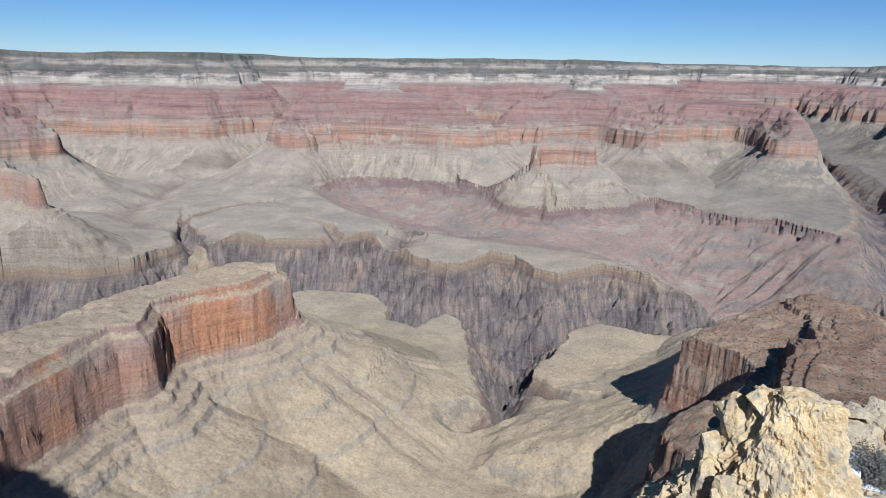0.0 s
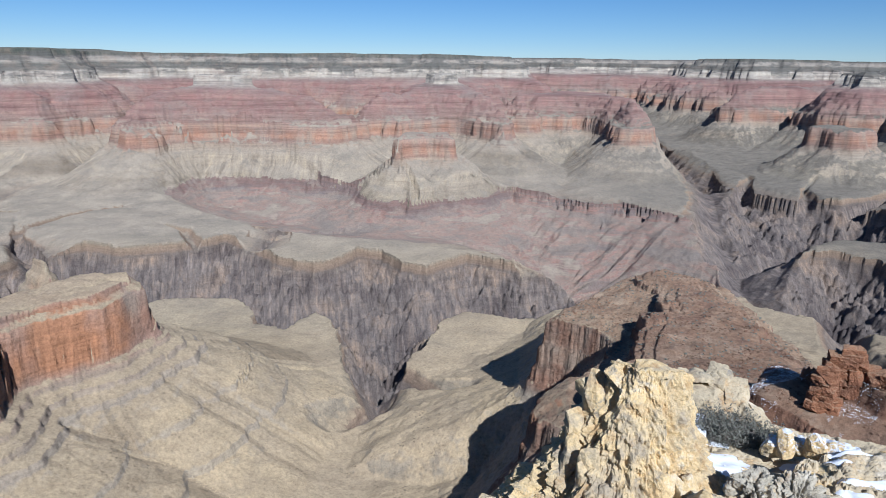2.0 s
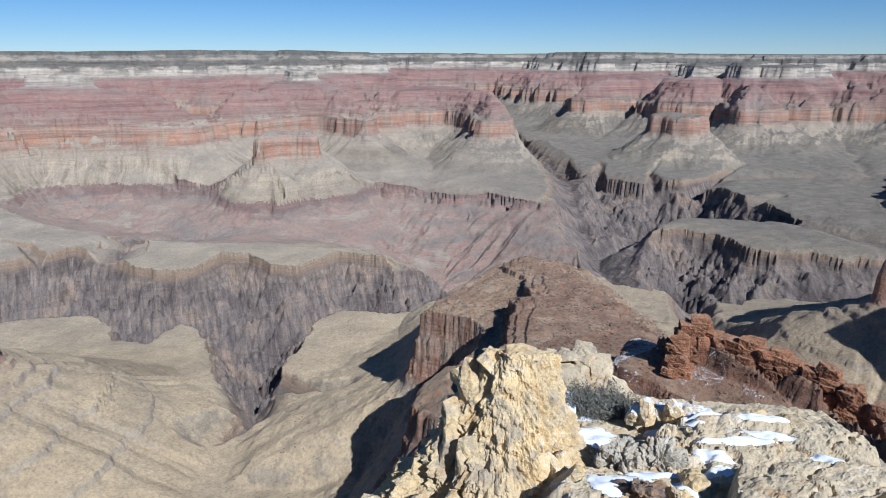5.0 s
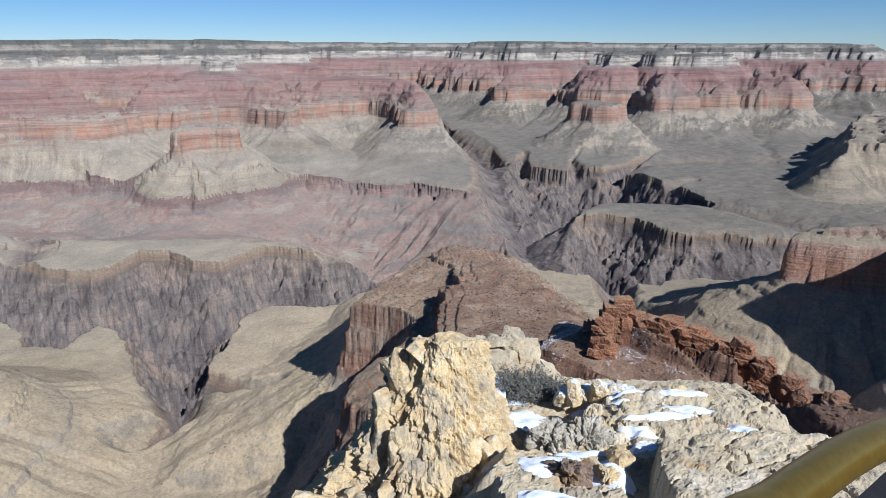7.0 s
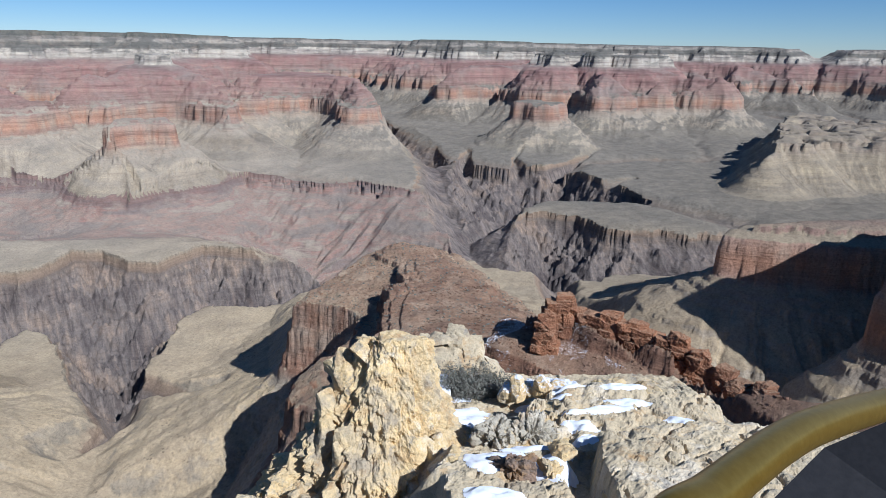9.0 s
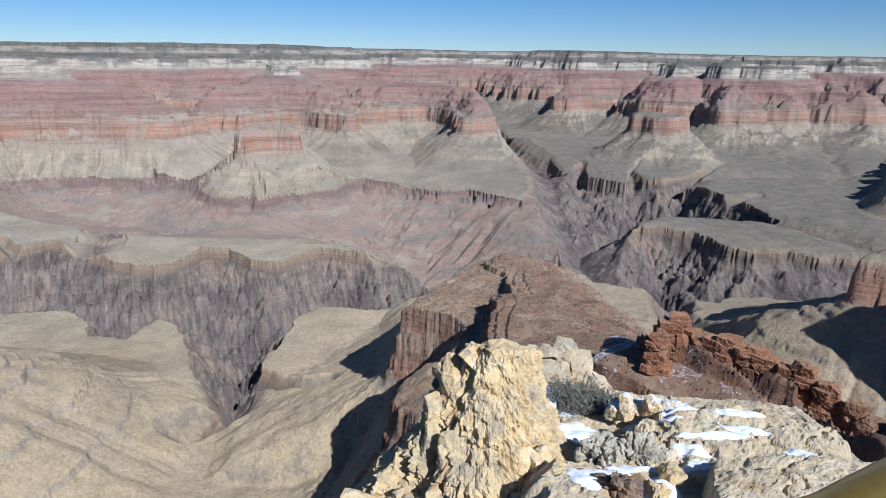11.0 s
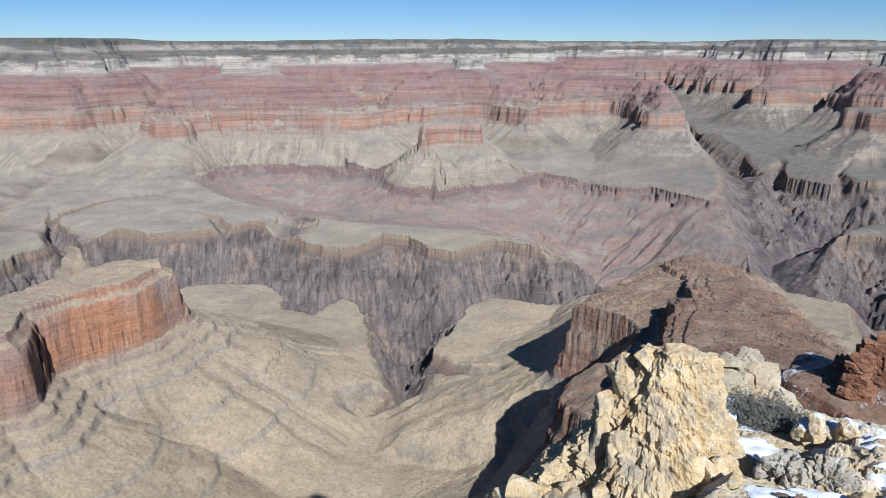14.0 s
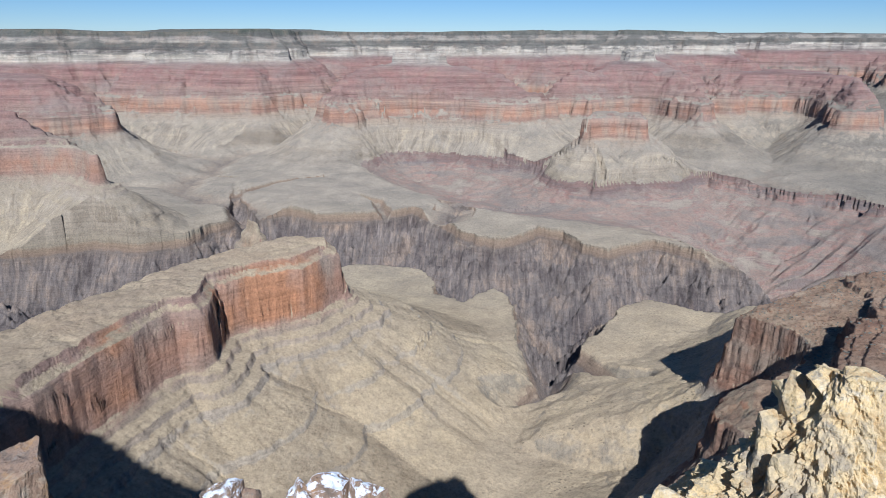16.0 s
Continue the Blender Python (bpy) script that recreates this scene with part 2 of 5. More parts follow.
def limestone_material(name="cream_limestone", tones=None, snowy=False, relief=0.9):
    m = Nodes(name)
    p = m.position()
    big = m.noise(p, 0.9, 5, 0.6)
    mid = m.noise(p, 5.0, 6, 0.65)
    fine = m.noise(p, 32.0, 5, 0.7)
    col = m.ramp(m.math("MULTIPLY_ADD", m.math("SUBTRACT", mid, 0.5), 0.7, big),
                 tones or [(0.30, (0.460, 0.380, 0.265)), (0.44, (0.680, 0.540, 0.320)), (0.56, (0.740, 0.560, 0.290)), (0.70, (0.780, 0.690, 0.520))])
    stain = m.span(m.noise(p, 2.3, 6, 0.7), 0.53, 0.68, 0.0, 0.75)
    col = m.mix(stain, col, (0.460, 0.275, 0.110))
    grey = m.span(m.noise(p, 3.1, 5, 0.7, 0.5), 0.57, 0.68, 0.0, 0.7)
    col = m.mix(grey, col, (0.270, 0.255, 0.230))
    col = m.mix(0.6, col, m.ramp(fine, [(0.32, (0.62, 0.60, 0.56)), (0.5, (1, 1, 1)), (0.7, (1.2, 1.18, 1.14))]), "MULTIPLY")
    height = m.math("ADD", m.noise(p, 14.0, 8, 0.68), m.math("MULTIPLY", m.voronoi(m.scaled(p, 1, 1, 0.55), 9.0), 0.7))
    if snowy:
        up = m.split(m.n("NewGeometry").outputs["Normal"])[2]
        lies = m.math("MULTIPLY", m.span(up, 0.25, 0.55), m.span(m.noise(p, 5.0, 5, 0.7), 0.46, 0.52))
        col = m.mix(lies, col, (0.84, 0.86, 0.90))
    return m.finish(col, height, relief, 0.05)


def snow_material():
    m = Nodes("snow")
    p = m.position()
    col = m.ramp(m.noise(p, 9.0, 5, 0.6), [(0.3, (0.80, 0.82, 0.86)), (0.7, (0.90, 0.91, 0.93))])
    return m.finish(col, m.noise(p, 22.0, 6, 0.6), 0.35, 0.02, 0.6)


def plain_material(name, a, b, scale, rough=0.8, metal=0.0, bump=0.2, depth=0.004):
    m = Nodes(name)
    p = m.position()
    n = m.noise(p, scale, 6, 0.65)
    m.bsdf.inputs["Metallic"].default_value = metal
    return m.finish(m.ramp(n, [(0.3, a), (0.7, b)]), m.noise(p, scale * 4, 4), bump, depth, rough)


LIMESTONE = limestone_material()
PALE_LIMESTONE = limestone_material("pale_limestone", [(0.30, (0.410, 0.335, 0.230)), (0.44, (0.560, 0.465, 0.310)), (0.56, (0.610, 0.500, 0.325)), (0.70, (0.670, 0.585, 0.440))], relief=0.5)
GREY_LIMESTONE = limestone_material("grey_limestone", [(0.30, (0.380, 0.345, 0.280)), (0.44, (0.500, 0.450, 0.350)), (0.56, (0.570, 0.510, 0.395)), (0.70, (0.640, 0.590, 0.490))])
BROWN_LIMESTONE = limestone_material("brown_limestone", [(0.30, (0.180, 0.140, 0.110)), (0.44, (0.300, 0.210, 0.150)), (0.56, (0.340, 0.230, 0.155)), (0.70, (0.460, 0.370, 0.270))])
SNOWY_ROCK = limestone_material("snow_dusted_limestone", [(0.30, (0.180, 0.140, 0.110)), (0.44, (0.300, 0.210, 0.150)), (0.56, (0.340, 0.230, 0.155)), (0.70, (0.460, 0.370, 0.270))], True)
SNOWY_CREAM = limestone_material("snow_capped_limestone", None, True)
SNOW = snow_material()
BRASS = plain_material("worn_brass_paint", (0.340, 0.205, 0.030), (0.430, 0.275, 0.050), 40.0, 0.30, 0.75, 0.12, 0.001)
PANEL = plain_material("dark_grey_metal", (0.020, 0.020, 0.022), (0.032, 0.031, 0.033), 30.0, 0.6, 0.0, 0.1)
CONCRETE = plain_material("grey_flagstone", (0.240, 0.225, 0.200), (0.340, 0.320, 0.280), 6.0, 0.9)
LEAF = plain_material("grey_green_leaf", (0.130, 0.132, 0.105), (0.230, 0.225, 0.185), 18.0, 0.85)
WOOD = plain_material("weathered_twig", (0.130, 0.105, 0.085), (0.300, 0.270, 0.230), 30.0, 0.9)
DRY_WOOD = plain_material("bleached_twig", (0.420, 0.390, 0.340), (0.560, 0.530, 0.480), 30.0, 0.9)

# ---------------------------------------------------------------- the canyon: one sheet of land, cut into its ground, walls and buttes
def hash2(ix, iy, seed):
    v = (ix * 374761393 + iy * 668265263 + seed * 974711) & 0xFFFFFFFF
    v = ((v ^ (v >> 13)) * 1274126177) & 0xFFFFFFFF
    return ((v ^ (v >> 16)) & 0xFFFF) / 65535.0 * 2 * np.pi


def perlin(x, y, seed):
    ix, iy = np.floor(x).astype(np.int64), np.floor(y).astype(np.int64)
    fx, fy = x - ix, y - iy
    u, v = fx ** 3 * (fx * (fx * 6 - 15) + 10), fy ** 3 * (fy * (fy * 6 - 15) + 10)

    def corner(dx, dy):
        a = hash2(ix + dx, iy + dy, seed)
        return np.cos(a) * (fx - dx) + np.sin(a) * (fy - dy)
    a, b, c, d = corner(0, 0), corner(1, 0), corner(0, 1), corner(1, 1)
    return 1.4 * ((a * (1 - u) + b * u) * (1 - v) + (c * (1 - u) + d * u) * v)


def fbm(x, y, wave, octaves, seed, gain=0.5, ridged=False):
    total, amp, norm = 0.0, 1.0, 0.0
    for k in range(octaves):
        n = perlin(x / wave + 17.3 * k, y / wave - 9.1 * k, seed + k)
        total = total + amp * ((1 - 2 * np.abs(n)) if ridged else n)
        norm, amp, wave = norm + amp, amp * gain, wave / 2.03
    return total / norm


def km(text):
    """Plan points: pairs in kilometres to metres."""
    return np.array([[float(v) for v in q.split(",")] for q in text.split()]) * 1000


def inside_distance(px, py, poly, reach):
    """Distance to a closed outline, positive inside (far points are given -reach), and the way along it."""
    out, run = np.full(px.shape, -float(reach)), np.zeros(px.shape)
    lo, hi = poly.min(0) - reach, poly.max(0) + reach
    sel = np.nonzero((px > lo[0]) & (px < hi[0]) & (py > lo[1]) & (py < hi[1]))[0]
    if not len(sel):
        return out, run
    x, y = px[sel], py[sel]
    best = np.full(x.shape, 1e18)
    odd, along, done = np.zeros(x.shape, bool), np.zeros(x.shape), 0.0
    for (ax, ay), (bx, by) in zip(poly, np.roll(poly, -1, 0)):
        ex, ey = bx - ax, by - ay
        s = np.clip(((x - ax) * ex + (y - ay) * ey) / (ex * ex + ey * ey + 1e-9), 0, 1)
        here = (x - ax - s * ex) ** 2 + (y - ay - s * ey) ** 2
        along = np.where(here < best, done + s * math.hypot(ex, ey), along)
        best = np.minimum(best, here)
        done += math.hypot(ex, ey)
        if ay != by:
            odd ^= ((ay > y) != (by > y)) & (x < (bx - ax) * (y - ay) / (by - ay) + ax)
    d = np.sqrt(best)
    out[sel] = np.maximum(np.where(odd, d, -d), -reach)
    run[sel] = along
    return out, run


def chutes(run, e, seed):
    """Spurs and chutes that run straight down the scree, closing towards the cliff and the flat."""
    zone = np.interp(e, [-1000, -600, -300, -120, -80], [0, 0.8, 1, 0.5, 0])
    n = 1 - 2 * np.abs(perlin(run / 62, e / 1500 + seed, 401)) + 0.5 * (1 - 2 * np.abs(perlin(run / 23, e / 700 + seed, 402)))
    return zone * 17 * (n - 0.6)


def line_distance(px, py, line):
    """Distance to an open line and the share of its length at the nearest point."""
    best, where, n = np.full(px.shape, 1e18), np.zeros(px.shape), len(line) - 1
    for i in range(n):
        (ax, ay), (bx, by) = line[i], line[i + 1]
        ex, ey = bx - ax, by - ay
        s = np.clip(((px - ax) * ex + (py - ay) * ey) / (ex * ex + ey * ey), 0, 1)
        d = (px - ax - s * ex) ** 2 + (py - ay - s * ey) ** 2
        near = d < best
        best, where = np.where(near, d, best), np.where(near, (i + s) / n, where)
    return np.sqrt(best), where


# how the land steps up: metres inwards from the lip of the great red cliff, and height
STEP_E = [-1500, -1000, -700, -520, -400, -345, -340, -238, -232, -165, -118, -111, -84, -77, -48, -41, -22, -7, 0,
          12, 40, 46, 80, 88, 125, 134, 175, 185, 240, 250, 330, 450, 456, 474, 540, 550, 600, 610, 640, 5000]
STEP_H = [-1010, -1004, -996, -976, -932, -908, -894, -848, -836, -812, -788, -770, -764, -746, -740, -725, -720, -615, -592,
          -588, -578, -555, -545, -515, -503, -465, -450, -410, -392, -360, -330, -275, -255, -165, -130, -100, -80, -30, -3, 0]
SOFT_E = [-1500, -1000, -700, -520, -400, -165, -78, -30, -7, 0, 20, 120, 330, 450, 456, 474, 540, 640, 5000]
SOFT_H = [-1010, -1004, -996, -976, -932, -812, -765, -726, -615, -592, -582, -502, -330, -275, -255, -165, -130, -3, 0]


def step(e, buried):
    """Bare beds stand as steps; where scree has buried them the slope runs through."""
    return np.interp(e, STEP_E, STEP_H) * (1 - buried) + np.interp(e, SOFT_E, SOFT_H) * buried


def step_back(h):
    return float(np.interp(h, STEP_H, STEP_E))


# name, kind of land, outline, height of the outline, highest top, steepness inwards, steepness outwards
LANDS = [
    ("rim_wall", "canyon_wall", km("-9,-3 -5,0 -2.4,.6 -1.35,.72 -.85,.68 -.5,.57 -.28,.36 0,.22 .4,.02 .9,-.25 1.3,-.3 1.7,-.28 2.2,-.1 3,-.2 9,-3"), -592, 0, 1.45, 1.0),
    ("near_ridge", "ridge", km("-.43,1.87 -.50,1.73 -.59,1.67 -.66,1.58 -.64,1.42 -.70,1.40 -.75,1.26 -.78,1.14 -.80,.95 -.85,.7 -1.3,.6 -1.15,.95 -1.0,1.2 -.92,1.4 -.84,1.6 -.72,1.8 -.60,1.93 -.47,1.95"), -592, -566, 2.0, 1.0),
    ("shadow_butte", "butte", km("1.98,1.36 2.02,1.28 2.06,1.22 2.12,1.16 2.22,1.05 2.35,.95 2.3,.5 2.9,.5 2.9,.95 2.4,1.27 2.15,1.4"), -592, -465, 0.42, 1.0),
    # land added out of view on the right, shaped to shadow butte and scree
    ("shadow_caster", "butte", km("1.80,.80 1.80,.58 1.80,.3 2.2,.1 2.9,.3 2.9,.7 2.2,.85"), -592, -330, 5.0, 2.0),
    ("left_mesa", "mesa", km("-2.0,3.40 -2.21,3.58 -2.4,3.62 -2.7,3.5 -3.6,3.2 -5,3.0 -5,5.0 -3.6,4.9 -3.0,4.3 -2.5,3.9"), -592, -420, 0.8, 1.3),
    ("left_mesa_2", "mesa", km("-3.0,5.2 -3.2,4.95 -3.7,4.85 -6,4.6 -6,6.5 -4,6.2 -3.3,5.7"), -592, -330, 0.9, 1.0),
    ("far_wall", "canyon_wall", km("-9,5.0 -6,6.2 -4.6,6.5 -3.9,6.65 -3.3,6.55 -2.8,6.65 -2.25,6.55 -2.05,7.05 -1.7,7.3 -1.75,8.3 -1.2,8.9 -.5,8.6 .1,9.0 .7,8.5 1.3,9.2 2.1,8.9 2.7,9.4 3.4,9.3 3.65,10.4 4.2,12.2 5.5,15 5.5,19 -9,19"), -592, 0, 0.8, 1.0),
    ("great_pyramid", "butte", km("-1.33,5.85 -1.2,6.12 -.86,6.35 -.44,6.25 .06,6.15 .3,6.1 .45,6.4 .1,6.9 -.3,7.2 -.7,7.6 -1.3,7.5 -1.5,6.8 -1.5,6.3"), -592, -190, 0.79, 1.0),
    ("small_butte", "butte", km(".68,5.04 .78,5.16 .95,5.18 1.04,5.08 1.08,5.27 .95,5.46 .77,5.38"), -592, -560, 0.6, 1.2),
    ("red_ledge", "mesa", km(".52,6.72 .85,6.62 1.23,6.95 1.49,6.85 1.72,6.5 1.80,6.2 1.85,6.5 2.05,7.2 2.15,8.2 1.8,8.7 1.2,8.5 .8,7.6"), -592, -190, 0.73, 1.0),
    ("grey_ledge", "mesa", km("2.15,6.9 2.35,7.2 2.6,7.15 2.95,7.0 3.1,6.7 2.95,6.2 2.85,5.8 3.25,6.4 3.55,7.2 3.6,8.0 3.2,8.6 2.5,8.3"), -592, -400, 0.75, 1.0),
    ("shadow_temple", "butte", km("4.50,5.38 4.55,5.54 4.68,5.60 4.76,5.44 4.62,5.30"), -600, -570, 0.9, 1.1),
    ("right_temple", "butte", km("6.0,6.0 6.25,5.75 6.45,6.25 6.7,5.95 7.2,5.9 7.45,5.35 7.75,5.4 7.7,6.1 8.3,6.3 8.3,6.9 7.9,7.2 8.4,8.0 8.6,8.6 7.9,9.0 7.2,8.7 6.5,8.3 5.4,8.3 5.2,8.0 5.7,7.8 6.2,7.6 5.9,7.1 6.3,6.8"), -592, -150, 0.85, 1.0),
    ("right_wall", "canyon_wall", km("5.9,11.8 5.75,10.3 6.0,9.6 6.3,9.4 7.1,9.2 7.5,8.3 7.8,8.2 8.0,9.3 8.8,9.0 9.2,7.6 9.5,7.5 9.7,8.7 10.5,8.5 10.9,6.9 11.2,6.8 11.5,7.9 12.3,6.9 12.4,5.6 12.7,5.5 13.2,6.2 13.6,4.6 16,3 18,9 14,19 7.2,19 6.6,15 6.1,12.6"), -592, 0, 0.62, 1.0),
    ("right_butte", "butte", km("4.55,2.88 4.8,2.9 5.0,2.78 5.3,2.85 5.6,2.6 6.1,2.4 7.3,2.7 7.3,4.3 6.1,3.75 5.3,3.27 4.8,3.02"), -770, -668, 1.5, 1.6),
    ("pale_temple", "butte", km("6.15,7.0 6.28,6.95 6.40,7.0 6.42,7.15 6.3,7.25 6.18,7.15"), -285, -120, 1.1, 1.0),
    ("pale_temple_2", "butte", km("6.58,6.72 6.70,6.62 6.80,6.66 6.84,6.8 6.72,6.86 6.6,6.82"), -285, -112, 1.5, 1.0),
    ("back_wall", "canyon_wall", km("3.6,12.6 4.8,12.2 5.4,12.6 6.2,11.8 8,12 10,19 2,19"), -592, 0, 0.8, 1.0),
    ("far_left_wall", "canyon_wall", km("-19,5 -12,9 -8,12 -6,19 -19,19"), -592, 0, 0.8, 1.0),
]

# ridges: crest line, heights along it, steepness of the sides
RIDGES = [
    ("promontory", "ridge", km(".75,-.15 .70,.2 .66,.42 .68,.52 .65,.64 .62,.72 .65,.80"), (-120, -310, -380, -372, -368, -380, -405), 1.0),
    ("viewpoint", "ridge", km(".02,-.5 0,-.02"), (-10, -30), 1.0),
    ("knob", "ridge", km("-.70,1.93 -.66,1.88"), (-520, -525), 2.2),
]
GROW = 1.2
# the promontory's sloping top, and the bench that ends in a sheer face below it
TABLE = km(".40,.80 .46,.88 .52,.97 .575,1.055 .585,1.10 .635,1.10 .66,1.17 .70,1.24 .695,1.335 .715,1.375 .78,1.385 .83,1.31 .80,1.16 .76,1.0 .71,.86 .68,.74 .60,.64 .50,.66")
BENCH = km(".475,1.275 .50,1.235 .535,1.18 .545,1.12 .50,1.05 .43,1.005 .365,.985 .335,.945 .335,.88 .40,.72 .60,.60 .72,.72 .82,1.0 .88,1.3 .82,1.45 .72,1.41 .60,1.335")
# the shale basin under its ledge
LEDGE = km("-1.16,6.33 -.71,6.35 -.23,6.2 .07,5.87 .13,5.69 .5,5.4 .57,5.18 .75,4.99 .78,4.74 1.3,5.04 1.65,5.3 1.9,5.08 2.12,4.80 2.28,4.77 2.42,4.49 2.55,4.25 2.78,4.15")
BASIN_FOOT = km("2.62,3.9 2.35,3.35 2.15,2.95 1.7,2.9 1.2,2.95 1.05,3.4 .8,3.75 .3,3.95 -.1,4.15 -.5,4.5 -.9,5.1 -1.3,5.7 -1.5,6.2")

GORGE = km("-6,2.6 -3.2,2.7 -2.2,3.15 -2.0,3.28 -1.73,3.25 -1.55,3.36 -1.52,3.6 -1.40,3.85 -1.18,4.02 -.98,3.87 "
           "-.62,3.95 -.46,4.1 -.30,3.86 -.15,3.57 .02,3.41 .14,3.49 .26,3.65 .37,3.6 .47,3.36 .57,3.26 .67,3.37 .81,3.47 1.1,3.21")
GORGE_B = km("1.35,3.1 1.75,3.15 2.1,3.3 2.45,3.75 2.85,4.45 3.2,4.95 3.55,5.15 3.68,4.71 3.92,4.5 4.02,4.2 3.92,3.85 3.86,3.5 3.76,3.2 3.60,3.18 "
             "3.39,3.29 3.03,3.44 2.84,3.62 2.66,3.68 2.4,3.4 2.25,3.06 2.49,3.17 2.73,3.28 2.84,3.22 2.94,3.05 2.90,2.75 3.04,2.51 3.06,2.25 3.3,2.2 3.8,2.0 4.6,1.75")
GORGE_C = km("4.6,1.5 3.6,1.85 2.95,2.06 2.63,2.14 2.34,2.15 2.13,2.05 2.08,2.17 2.04,2.25 2.10,2.53 2.11,2.71 2.10,2.93 1.97,2.97 1.6,2.85 1.3,2.6 .92,2.5 .76,2.55 .63,2.64 .5,2.54 .46,2.46 .32,2.22 .25,2.05 "
             ".15,2.05 .10,2.21 .10,2.61 .04,2.72 -.09,2.57 -.21,2.65 -.22,2.76 -.29,2.95 -.46,2.98 -.63,2.97 -.9,2.7 -1.2,2.3 -1.7,2.0 -3,1.9 -6,1.8")

# side canyons: line from mouth to head, floor at mouth and head, half width of the floor, steepness of its sides
SIDE_CANYONS = [
    (km("2.15,2.9 2.35,3.35 2.62,3.9 3.0,4.65 3.22,5.1"), -1280, -1100, 24, 0.62),
    (km("3.22,5.1 3.44,5.6 3.85,6.76 4.38,8.44 4.77,9.56 5.35,11.6"), -1100, -985, 18, 0.4),
    (km("11.4,6.55 13.5,7.75 18.5,10.7"), -420, -170, 60, 0.45),
    (km("2.5,3.6 3.1,3.75 3.55,3.7 4.2,3.75"), -1280, -1020, 16, 0.6),
    (km("2.2,2.6 2.5,2.5 2.85,2.35 3.0,2.15 3.6,1.95"), -1380, -1330, 20, 0.9),
    (km(".2,2.1 .18,1.9 .05,1.76"), -1075, -1000, 6, 0.6),
    (km(".27,2.1 .36,1.95 .45,1.9"), -1080, -1005, 4, 0.9),
    (km("-.25,3.9 -.2,4.6 0,5.1 .05,5.6 -.3,5.9"), -1062, -960, 14, 0.3),
    (km("-1.4,3.8 -1.62,4.3 -1.85,4.9 -2.3,5.6"), -1075, -940, 10, 0.6),
    (km("-1.66,4.4 -1.4,4.95 -1.0,5.15 -.65,5.5"), -1045, -975, 7, 0.9),
    (km("-1.85,4.9 -2.2,5.0 -2.5,4.9"), -1030, -975, 6, 0.9),
    (km("-.62,3.95 -.7,4.25 -.95,4.5"), -1060, -1000, 6, 0.9),
    (km("1.1,3.2 1.0,3.45 .8,3.6"), -1050, -1000, 6, 0.9),
    (km("3.95,4.4 4.4,4.6 5.0,4.9"), -1080, -990, 9, 0.7),
    (km("3.5,5.1 3.85,5.5 4.0,5.9"), -1080, -960, 9, 0.8),
    (km("3.75,4.6 3.95,4.95 4.15,5.1"), -1070, -980, 7, 0.8),
    (km("2.15,2.35 1.9,2.05 1.75,1.7 1.5,1.5"), -1120, -960, 8, 0.8),
]


def weather(x, y, h):
    """Unevenness that changes from bed to bed, so that joints don't run straight down a wall."""
    out = np.zeros(x.shape)
    sel = np.nonzero(h > -960)[0]
    xs, ys, hs = x[sel], y[sel], h[sel]
    fade = np.clip(2600 / np.hypot(xs, ys), 0.3, 1)
    out[sel] = np.clip(5000 / np.hypot(xs, ys), 0.4, 1) * 9 * fbm(xs + 1.1 * hs, ys - 0.9 * hs, 85, 2, 241) + fade * 4 * fbm(xs - 1.4 * hs, ys + 1.7 * hs, 30, 3, 251, 0.6)
    return out


